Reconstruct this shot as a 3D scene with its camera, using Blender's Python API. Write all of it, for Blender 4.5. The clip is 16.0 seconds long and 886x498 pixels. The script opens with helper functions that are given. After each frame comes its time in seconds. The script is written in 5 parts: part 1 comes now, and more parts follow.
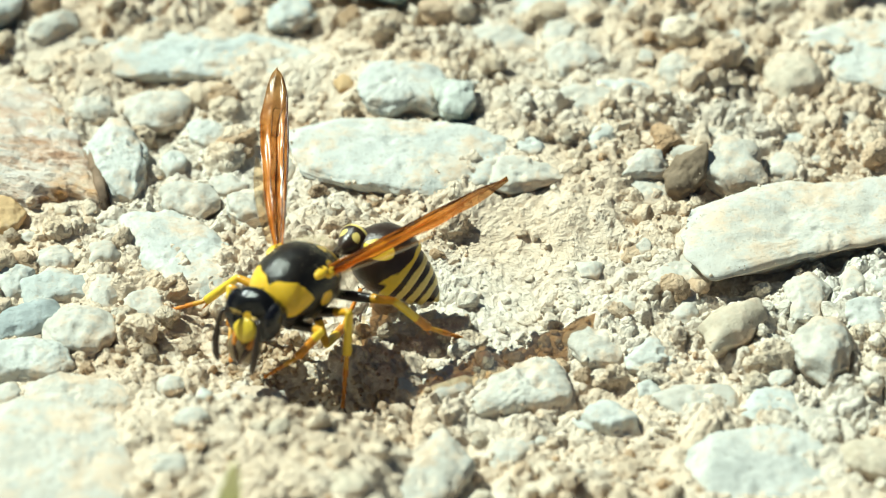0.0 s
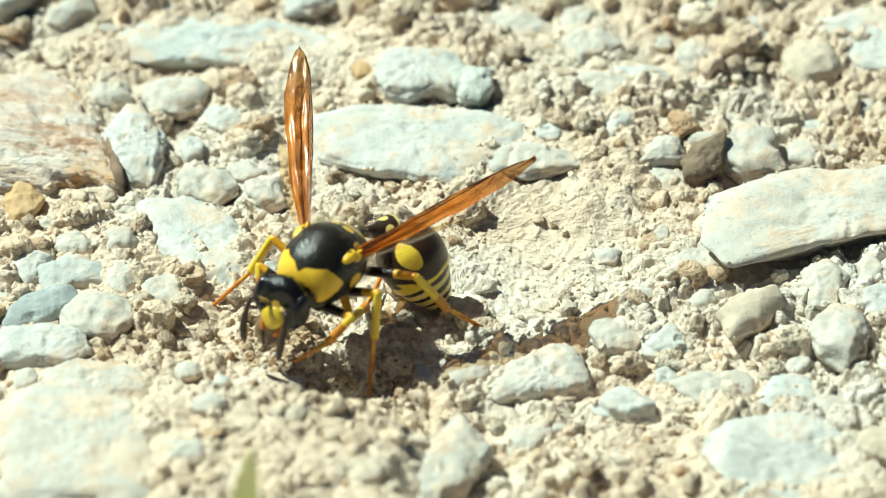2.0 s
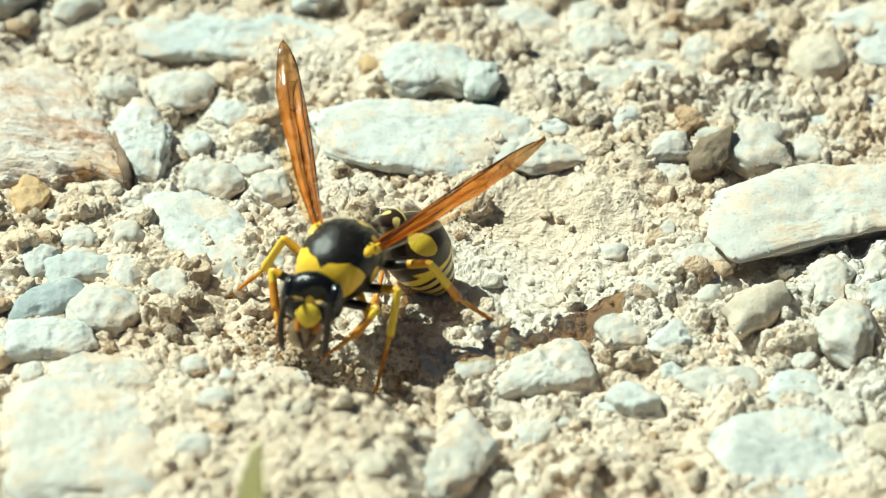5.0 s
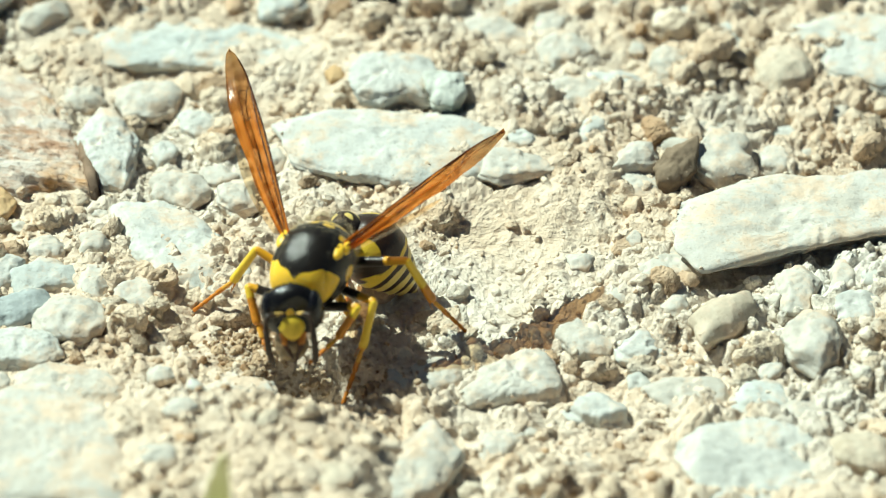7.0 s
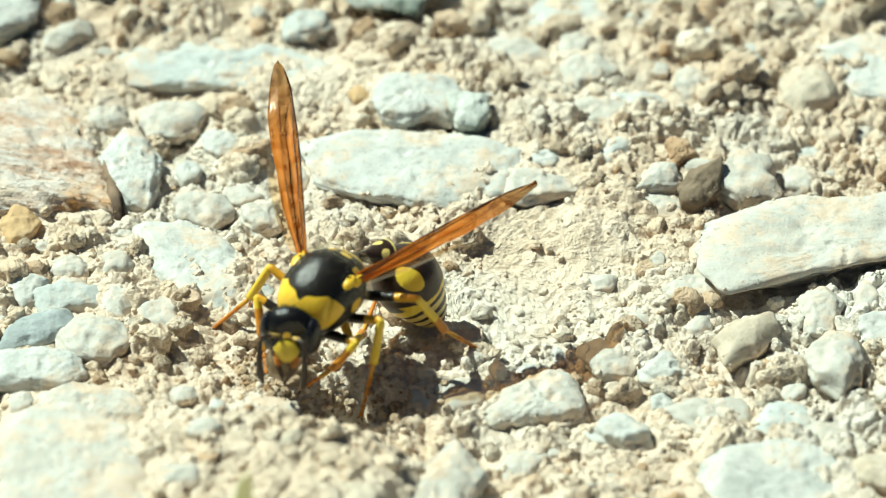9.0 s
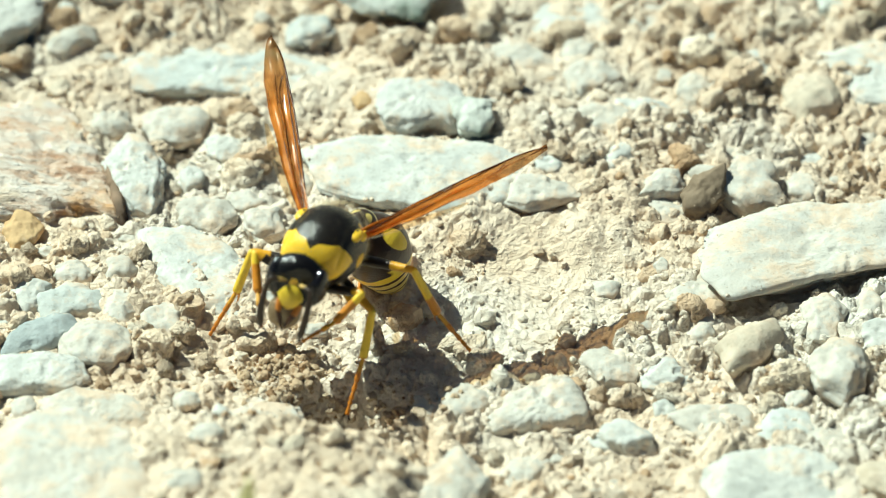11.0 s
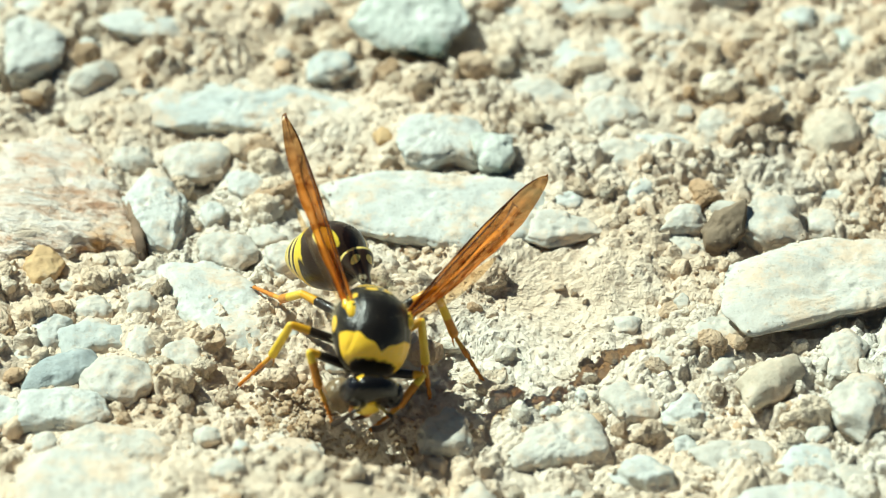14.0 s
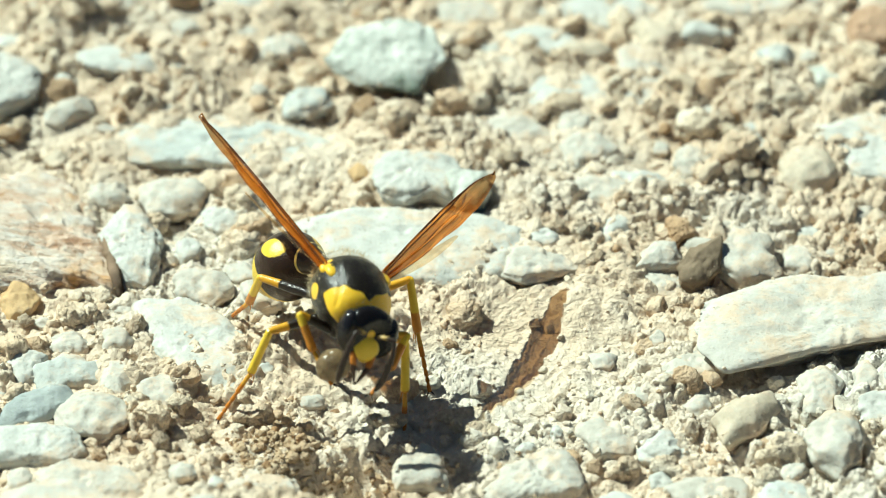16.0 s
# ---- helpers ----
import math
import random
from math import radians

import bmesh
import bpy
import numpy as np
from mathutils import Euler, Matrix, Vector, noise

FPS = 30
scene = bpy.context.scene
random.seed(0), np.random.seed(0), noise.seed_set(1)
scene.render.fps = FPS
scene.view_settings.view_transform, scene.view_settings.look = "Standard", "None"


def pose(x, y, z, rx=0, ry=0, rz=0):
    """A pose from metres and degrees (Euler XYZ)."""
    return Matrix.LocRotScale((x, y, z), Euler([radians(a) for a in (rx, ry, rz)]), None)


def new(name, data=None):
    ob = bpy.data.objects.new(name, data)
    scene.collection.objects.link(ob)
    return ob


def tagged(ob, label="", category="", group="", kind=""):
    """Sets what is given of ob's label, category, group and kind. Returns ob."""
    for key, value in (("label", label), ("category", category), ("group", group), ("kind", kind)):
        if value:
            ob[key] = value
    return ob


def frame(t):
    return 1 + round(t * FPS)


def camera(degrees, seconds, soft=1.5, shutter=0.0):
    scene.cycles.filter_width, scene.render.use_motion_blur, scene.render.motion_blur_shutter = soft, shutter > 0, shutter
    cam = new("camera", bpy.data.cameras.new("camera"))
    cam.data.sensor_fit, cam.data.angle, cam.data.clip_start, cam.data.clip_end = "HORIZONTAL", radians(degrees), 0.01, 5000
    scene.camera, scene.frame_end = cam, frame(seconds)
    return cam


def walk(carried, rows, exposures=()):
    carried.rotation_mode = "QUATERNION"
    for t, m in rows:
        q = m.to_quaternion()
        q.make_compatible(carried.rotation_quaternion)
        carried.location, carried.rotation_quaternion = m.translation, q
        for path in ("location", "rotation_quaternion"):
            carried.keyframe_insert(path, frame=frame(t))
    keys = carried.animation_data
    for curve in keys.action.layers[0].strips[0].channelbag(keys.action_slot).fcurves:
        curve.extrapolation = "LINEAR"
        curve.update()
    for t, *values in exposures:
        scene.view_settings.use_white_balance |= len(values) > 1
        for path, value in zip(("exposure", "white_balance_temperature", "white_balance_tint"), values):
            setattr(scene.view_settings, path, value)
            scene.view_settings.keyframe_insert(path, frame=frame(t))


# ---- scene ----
# A long macro lens on a tripod head: it stands still and pans slowly. Lengths below are in millimetres, MM each.
MM = 0.001
cam = camera(12.0, 16.0, soft=0.65)
EYE = (0.000000, -0.202519, 0.158225)
ROWS = [
    (0, 52.000, -0.000, -0.000),
    (0.5, 51.983, 0.091, 0.182),
    (1, 52.005, 0.100, 0.240),
    (1.5, 51.935, 0.064, 0.191),
    (2, 51.817, 0.093, 0.229),
    (2.5, 51.793, 0.070, 0.231),
    (3, 51.693, 0.092, 0.311),
    (5.5, 51.793, 0.008, 0.381),
    (6, 51.852, -0.091, 0.286),
    (6.5, 51.858, -0.226, 0.123),
    (7, 51.885, -0.280, 0.051),
    (7.5, 52.034, -0.147, 0.242),
    (8, 52.104, -0.160, 0.290),
    (8.5, 52.135, -0.145, 0.328),
    (11, 52.240, -0.232, 0.472),
    (11.5, 52.247, -0.304, 0.319),
    (12, 52.247, -0.196, 0.449),
    (12.5, 52.397, -0.248, 0.443),
    (13, 52.535, -0.254, 0.459),
    (13.5, 52.616, -0.229, 0.546),
    (14, 52.724, -0.083, 0.713),
    (14.5, 52.833, -0.131, 0.680),
    (15, 53.017, -0.237, 0.582),
    (15.5, 53.176, -0.314, 0.537),
    (16, 53.221, -0.340, 0.494),
]
walk(cam, [(t, pose(*EYE, rx, ry, rz)) for t, rx, ry, rz in ROWS], [(0.0, 0.42, 5950, -13), (16.0, 0.42, 5950, -13)])
cam.data.dof.use_dof = True
cam.data.dof.focus_distance = 0.2545
cam.data.dof.aperture_fstop = 38.0

# Clear summer sky and a high sun, far off to the left.
LIGHT = Vector((0.66, -0.40, -0.95)).normalized()
world = bpy.data.worlds.new("sky")
scene.world = world
world.use_nodes = True
sky = world.node_tree.nodes.new("ShaderNodeTexSky")
sky.sky_type, sky.sun_disc = "NISHITA", False
sky.sun_elevation = math.asin(-LIGHT.z)
sky.sun_rotation = math.atan2(-LIGHT.x, -LIGHT.y)
world.node_tree.nodes["Background"].inputs["Strength"].default_value = 0.025
world.node_tree.links.new(sky.outputs[0], world.node_tree.nodes["Background"].inputs["Color"])
sun = new("sun", bpy.data.lights.new("sun", "SUN"))
sun.data.energy, sun.data.angle, sun.data.color = 5.0, radians(0.53), (1.0, 0.95, 0.86)
sun.matrix_world = LIGHT.to_track_quat("-Z", "Y").to_matrix().to_4x4()


# ---- materials ----
def material(name, rough=0.6, metal=0.0, spec=0.3):
    m = bpy.data.materials.new(name)
    m.use_nodes = True
    b = m.node_tree.nodes["Principled BSDF"]
    b.inputs["Roughness"].default_value = rough
    b.inputs["Metallic"].default_value = metal
    b.inputs["Specular IOR Level"].default_value = spec
    return m, m.node_tree.nodes, m.node_tree.links, b


def noise_node(nodes, links, coord, scale, detail=4.0, rough=0.6):
    n = nodes.new("ShaderNodeTexNoise")
    n.inputs["Scale"].default_value, n.inputs["Detail"].default_value, n.inputs["Roughness"].default_value = scale, detail, rough
    links.new(coord, n.inputs["Vector"])
    return n.outputs["Fac"]


def ramp(nodes, links, fac, stops):
    r = nodes.new("ShaderNodeValToRGB")
    e = r.color_ramp.elements
    while len(e) < len(stops):
        e.new(0.5)
    for el, (p, c) in zip(e, stops):
        el.position, el.color = p, (*c, 1)
    links.new(fac, r.inputs["Fac"])
    return r.outputs["Color"]


def grey_ramp(nodes, links, fac, lo, hi):
    return ramp(nodes, links, fac, [(lo, (0, 0, 0)), (hi, (1, 1, 1))])


def mixed(nodes, links, fac, a, b, mode="MIX"):
    n = nodes.new("ShaderNodeMix")
    n.data_type, n.blend_type = "RGBA", mode
    for value, k in ((fac, 0), (a, 6), (b, 7)):
        if isinstance(value, (int, float)):
            n.inputs[k].default_value = value
        elif isinstance(value, tuple):
            n.inputs[k].default_value = (*value, 1)
        else:
            links.new(value, n.inputs[k])
    return n.outputs[2]


def bumped(nodes, links, bsdf, layers):
    """layers: (height, strength, distance in metres), chained."""
    last = None
    for height, strength, dist in layers:
        n = nodes.new("ShaderNodeBump")
        n.inputs["Strength"].default_value, n.inputs["Distance"].default_value = strength, dist
        links.new(height, n.inputs["Height"])
        if last:
            links.new(last, n.inputs["Normal"])
        last = n.outputs["Normal"]
    links.new(last, bsdf.inputs["Normal"])


def rock_material(name, light, dark, stain, dust, stain_from=0.55, dust_from=0.5, per_object=0.12):
    """Limestone: a light body with darker mottling, stains, and soil dust; fine sparkling grain."""
    m, nodes, links, b = material(name, 0.85, 0.0, 0.25)
    co = nodes.new("ShaderNodeTexCoord").outputs["Object"]
    n1 = noise_node(nodes, links, co, 260, 5, 0.65)
    n2 = noise_node(nodes, links, co, 1300, 4, 0.7)
    n3 = noise_node(nodes, links, co, 140, 3, 0.6)
    n4 = noise_node(nodes, links, co, 420, 5, 0.7)
    n5 = noise_node(nodes, links, co, 5200, 2, 0.6)
    body = ramp(nodes, links, n1, [(0.3, dark), (0.52, light), (0.75, tuple(min(0.9, v * 1.08) for v in light))])
    body = mixed(nodes, links, grey_ramp(nodes, links, n3, stain_from, stain_from + 0.12), body, stain)
    body = mixed(nodes, links, grey_ramp(nodes, links, n4, dust_from, dust_from + 0.16), body, dust)
    body = mixed(nodes, links, 0.26, body, ramp(nodes, links, n2, [(0.3, (0.45, 0.42, 0.38)), (0.58, (1, 1, 1))]), "MULTIPLY")
    pits = noise_node(nodes, links, co, 2300, 3, 0.6)
    body = mixed(nodes, links, 0.3, body, ramp(nodes, links, pits, [(0.34, (0.42, 0.36, 0.28)), (0.40, (1, 1, 1))]), "MULTIPLY")
    info = nodes.new("ShaderNodeObjectInfo").outputs["Random"]
    body = mixed(nodes, links, per_object * 2, body, ramp(nodes, links, info, [(0, (0.72, 0.70, 0.66)), (1, (1, 1, 1))]), "MULTIPLY")
    links.new(body, b.inputs["Base Color"])
    bumped(nodes, links, b, [(n4, 0.3, 0.0004), (n2, 0.3, 0.00018), (n5, 0.4, 0.00005)])
    return m


SOIL_TAN = (0.67, 0.545, 0.42)
WHITE = rock_material("white_limestone", (0.609, 0.609, 0.57), (0.54, 0.56, 0.54), (0.52, 0.55, 0.53), SOIL_TAN, 0.6, 0.50)
PALE = rock_material("pale_limestone", (0.583, 0.57, 0.522), (0.56, 0.52, 0.45), (0.55, 0.53, 0.48), SOIL_TAN, 0.6, 0.46)
BLUISH = rock_material("bluish_limestone", (0.57, 0.583, 0.552), (0.50, 0.54, 0.53), (0.44, 0.49, 0.48), SOIL_TAN, 0.58, 0.49)
GREY = rock_material("grey_limestone", (0.585, 0.585, 0.55), (0.40, 0.41, 0.39), (0.33, 0.35, 0.34), SOIL_TAN, 0.57, 0.54)
GREENISH = rock_material("greenish_limestone", (0.64, 0.66, 0.61), (0.40, 0.43, 0.39), (0.20, 0.24, 0.20), SOIL_TAN, 0.52, 0.6)
TAN = rock_material("tan_stone", (0.64, 0.57, 0.46), (0.48, 0.40, 0.30), (0.45, 0.40, 0.33), SOIL_TAN, 0.6, 0.46)


def layered_rock(name):
    """Crumbling layered rock: pale pinkish cream with thin rust-brown veins along one slant."""
    m, nodes, links, b = material(name, 0.9, 0.0, 0.2)
    co = nodes.new("ShaderNodeTexCoord").outputs["Object"]
    slant = nodes.new("ShaderNodeMapping")
    slant.inputs["Rotation"].default_value = (0.0, 0.0, radians(-28))
    slant.inputs["Scale"].default_value = (0.22, 1.0, 1.0)
    links.new(co, slant.inputs["Vector"])
    veins = noise_node(nodes, links, slant.outputs[0], 800, 5, 0.75)
    fine = noise_node(nodes, links, slant.outputs[0], 3000, 4, 0.75)
    n3, n4, n5 = noise_node(nodes, links, co, 170, 3, 0.6), noise_node(nodes, links, co, 420, 5, 0.7), noise_node(nodes, links, co, 2600, 3, 0.7)
    body = ramp(nodes, links, veins, [(0.36, (0.52, 0.33, 0.22)), (0.44, (0.66, 0.51, 0.40)), (0.51, (0.73, 0.64, 0.55)), (0.68, (0.72, 0.68, 0.63))])
    body = mixed(nodes, links, grey_ramp(nodes, links, n3, 0.58, 0.70), body, (0.66, 0.38, 0.16))
    body = mixed(nodes, links, grey_ramp(nodes, links, n4, 0.56, 0.68), body, (0.72, 0.61, 0.48))
    body = mixed(nodes, links, 0.6, body, ramp(nodes, links, fine, [(0.30, (0.60, 0.46, 0.36)), (0.48, (1, 1, 1))]), "MULTIPLY")
    links.new(body, b.inputs["Base Color"])
    bumped(nodes, links, b, [(veins, 0.7, 0.0006), (fine, 0.7, 0.0003), (n5, 0.6, 0.0002)])
    return m


# Brown broken face, its colour deepened to carry part of the shade on it.
DARK = rock_material("brown_shaded_face", (0.26, 0.20, 0.14), (0.16, 0.12, 0.08), (0.10, 0.07, 0.05), SOIL_TAN, 0.53, 0.64)
RUST = layered_rock("rust_stone")
REDDISH = rock_material("reddish_stone", (0.52, 0.36, 0.25), (0.40, 0.25, 0.16), (0.36, 0.22, 0.14), SOIL_TAN, 0.56, 0.58)
OCHRE = rock_material("ochre_stone", (0.62, 0.44, 0.24), (0.50, 0.33, 0.17), (0.45, 0.30, 0.15), SOIL_TAN, 0.6, 0.58)
SLATE = rock_material("slate_grey_stone", (0.46, 0.50, 0.50), (0.30, 0.34, 0.35), (0.26, 0.30, 0.31), SOIL_TAN, 0.55, 0.56)
# Brown of a small stone, also the shade colour of the layered rock's side.
BROWN = rock_material("brown_stone_and_side_shade", (0.28, 0.20, 0.14), (0.16, 0.11, 0.07), (0.10, 0.07, 0.05), (0.36, 0.27, 0.18), 0.55, 0.6)


def soil_material(name, per_island, per_object=False, wet=1.0):
    m, nodes, links, b = material(name, 0.95, 0.0, 0.15)
    if per_island:
        co = nodes.new("ShaderNodeTexCoord").outputs["Object"]
        island = nodes.new("ShaderNodeObjectInfo").outputs["Random"] if per_object else nodes.new("ShaderNodeNewGeometry").outputs["Random Per Island"]
    else:
        co = nodes.new("ShaderNodeTexCoord").outputs["Object"]
    n1 = noise_node(nodes, links, co, 160, 5, 0.65)
    n2 = noise_node(nodes, links, co, 900, 5, 0.7)
    n3 = noise_node(nodes, links, co, 3500, 3, 0.7)
    n4 = noise_node(nodes, links, co, 60, 3, 0.5)
    body = ramp(nodes, links, n1, [(0.25, (0.63, 0.50, 0.365)), (0.5, (0.77, 0.635, 0.49)), (0.75, (0.785, 0.70, 0.585))])
    body = mixed(nodes, links, grey_ramp(nodes, links, n4, 0.48, 0.72), body, (0.75, 0.71, 0.635))
    body = mixed(nodes, links, 0.75, body, ramp(nodes, links, n2, [(0.28, (0.55, 0.46, 0.37)), (0.46, (1, 1, 1))]), "MULTIPLY")
    if per_island:
        tint = ramp(nodes, links, island, [(0.0, (0.70, 0.56, 0.42)), (0.16, (0.97, 0.93, 0.88)), (0.6, (1.02, 1.02, 1.0)), (0.8, (1.03, 1.05, 1.05)), (1.0, (1.05, 1.09, 1.10))])
        body = mixed(nodes, links, 0.9, body, tint, "MULTIPLY")
    if wet < 1:
        body = mixed(nodes, links, 1.0, body, (wet, wet * 0.9, wet * 0.78), "MULTIPLY")
    links.new(body, b.inputs["Base Color"])
    bumped(nodes, links, b, [(n2, 0.9, 0.0006), (n3, 0.9, 0.00018)])
    return m


SOIL = soil_material("dry_soil", False)
CRUMB = soil_material("soil_crumb", True)
CLOD = soil_material("soil_clod", True, True)
DAMP = soil_material("damp_soil", True, False, 0.72)


# ---- helpers of the build ----
from mathutils.bvhtree import BVHTree


def mesh_object(name, verts, faces, mat, smooth=True):
    me = bpy.data.meshes.new(name)
    me.from_pydata(verts, [], faces)
    me.materials.append(mat)
    if smooth:
        me.polygons.foreach_set("use_smooth", [True] * len(me.polygons))
    me.update()
    return new(name, me)


def sphere_points(level):
    bm = bmesh.new()
    bmesh.ops.create_icosphere(bm, subdivisions=level, radius=1.0)
    v = np.array([tuple(p.co) for p in bm.verts])
    f = np.array([[p.index for p in q.verts] for q in bm.faces])
    bm.free()
    return v, f


SPHERES = {k: sphere_points(k) for k in (1, 2, 3, 4, 5, 6)}


def fbm(p, octaves, seed=0.0):
    return noise.fractal(Vector(p) + Vector((seed * 7.3, seed * 3.1, seed * 5.7)), 0.9, 2.1, octaves)


# ---- smooth noise over many points at once ----
def lattice_value(i, j, k, seed):
    n = (i.astype(np.int64) * 374761393 + j.astype(np.int64) * 668265263 + k.astype(np.int64) * 1274126177 + int(seed) * 974634777) & 0xFFFFFFFF
    n = ((n ^ (n >> 13)) * 1274126177) & 0xFFFFFFFF
    n = ((n ^ (n >> 16)) * 2246822519) & 0xFFFFFFFF
    return ((n ^ (n >> 15)) & 0xFFFFFF) / float(0xFFFFFF)


def smooth_noise(p, seed):
    """Value noise from -1 to 1 at an array of points."""
    c = np.floor(p).astype(np.int64)
    f = p - c
    f = f * f * f * (f * (f * 6 - 15) + 10)
    total = 0.0
    for a in (0, 1):
        for b in (0, 1):
            for d in (0, 1):
                w = np.where(a, f[..., 0], 1 - f[..., 0]) * np.where(b, f[..., 1], 1 - f[..., 1]) * np.where(d, f[..., 2], 1 - f[..., 2])
                total = total + w * lattice_value(c[..., 0] + a, c[..., 1] + b, c[..., 2] + d, seed)
    return total * 2 - 1


def rough_noise(p, octaves, seed, gain=0.5):
    p = np.asarray(p, float)
    total, size = 0.0, 1.0
    for k in range(octaves):
        total = total + size * smooth_noise(p * 2.07 ** k + 13.7 * k, seed + k)
        size *= gain
    return total


def cells(x, y, size, seed):
    """Distances to the nearest and second nearest of scattered points, and a chance value of the nearest."""
    u, w = x / size, y / size
    i, j = np.floor(u), np.floor(w)
    first, second, chance = np.full(u.shape, 9.0), np.full(u.shape, 9.0), np.zeros(u.shape)
    for a in (-1, 0, 1):
        for b in (-1, 0, 1):
            zero = np.zeros_like(i)
            px, py = i + a + lattice_value(i + a, j + b, zero, seed), j + b + lattice_value(i + a, j + b, zero, seed + 1)
            d = np.hypot(u - px, w - py)
            c = lattice_value(i + a, j + b, zero, seed + 2)
            second = np.where(d < first, first, np.minimum(second, d))
            chance = np.where(d < first, c, chance)
            first = np.minimum(first, d)
    return first, second, chance


# ---- large forms of the ground ----
def step(a, b, x):
    s = np.clip((x - a) / (b - a), 0, 1)
    return s * s * (3 - 2 * s)


def relief(x, y):
    """Large forms in mm: a soil ridge before the wasp, the dug pit, gentle swells."""
    ridge = 4.2 * step(-15.5, -19.5, y + 0.28 * np.maximum(x + 11, 0) + 0.03 * (x + 11) ** 2 * (x < -11)) * step(1.0, -5.0, x)
    ridge = ridge * (0.75 + 0.25 * step(-22, -8, x))
    ridge = ridge + 1.6 * step(-19, -26, y) * step(-6, 4, x)
    pit = -3.2 * np.exp(-(((x + 6.9) / 3.3) ** 2 + ((y + 13.2) / 1.9) ** 2) ** 1.7)
    swell = 0.7 * np.sin(x * 0.13 + 1.0) * np.sin(y * 0.11 + 0.4) + 0.03 * np.maximum(y - 14, 0) * np.exp(-np.maximum(y - 14, 0) / 120)
    hollow = -0.7 * np.exp(-((x + 5) / 9) ** 2 - ((y + 8) / 5) ** 2)
    return ridge + pit + hollow + swell * step(4, 14, np.hypot(x + 6, y + 6))


# ---- stones ----
STONES = []
FOOT = []  # footprints of the placed stones: x, y, outline by angle, gap under the front edge
ANGLES = np.linspace(0, 2 * math.pi, 720, endpoint=False)


def outline_of(corners, r):
    """Distance of the rim from the middle for each angle: straight broken sides between corners, the corners worn."""
    if len(corners) == 3 and not isinstance(corners[0], tuple):
        length, width, turn = corners
        n = r.randint(5, 8)
        around = [2 * math.pi * (k + r.uniform(-0.3, 0.3)) / n for k in range(n)]
        c, s = math.cos(radians(turn)), math.sin(radians(turn))
        corners = [(0.56 * (length * math.cos(a) * c - width * math.sin(a) * s), 0.56 * (length * math.cos(a) * s + width * math.sin(a) * c)) for a in around]
    corners = sorted(corners, key=lambda q: math.atan2(q[1], q[0]))
    rim = np.full(720, 1e9)
    ux, uy = np.cos(ANGLES), np.sin(ANGLES)
    for (ax, ay), (bx, by) in zip(corners, corners[1:] + corners[:1]):
        ex, ey = bx - ax, by - ay
        den = ux * ey - uy * ex
        with np.errstate(divide="ignore", invalid="ignore"):
            far = (ax * ey - ay * ex) / den
            along = (ax * uy - ay * ux) / den
        good = (np.abs(den) > 1e-9) & (far > 0) & (along >= -1e-6) & (along <= 1 + 1e-6)
        rim = np.where(good, np.minimum(rim, far), rim)
    rim = np.where(rim > 1e8, np.median(rim), rim)
    kernel = np.exp(-(np.arange(-12, 13) / 5.0) ** 2)
    return np.convolve(np.concatenate([rim[-12:], rim, rim[:12]]), kernel / kernel.sum(), "valid")


def rim_at(rim, theta):
    return rim[np.round(np.mod(theta, 2 * math.pi) * 720 / (2 * math.pi)).astype(int) % 720]


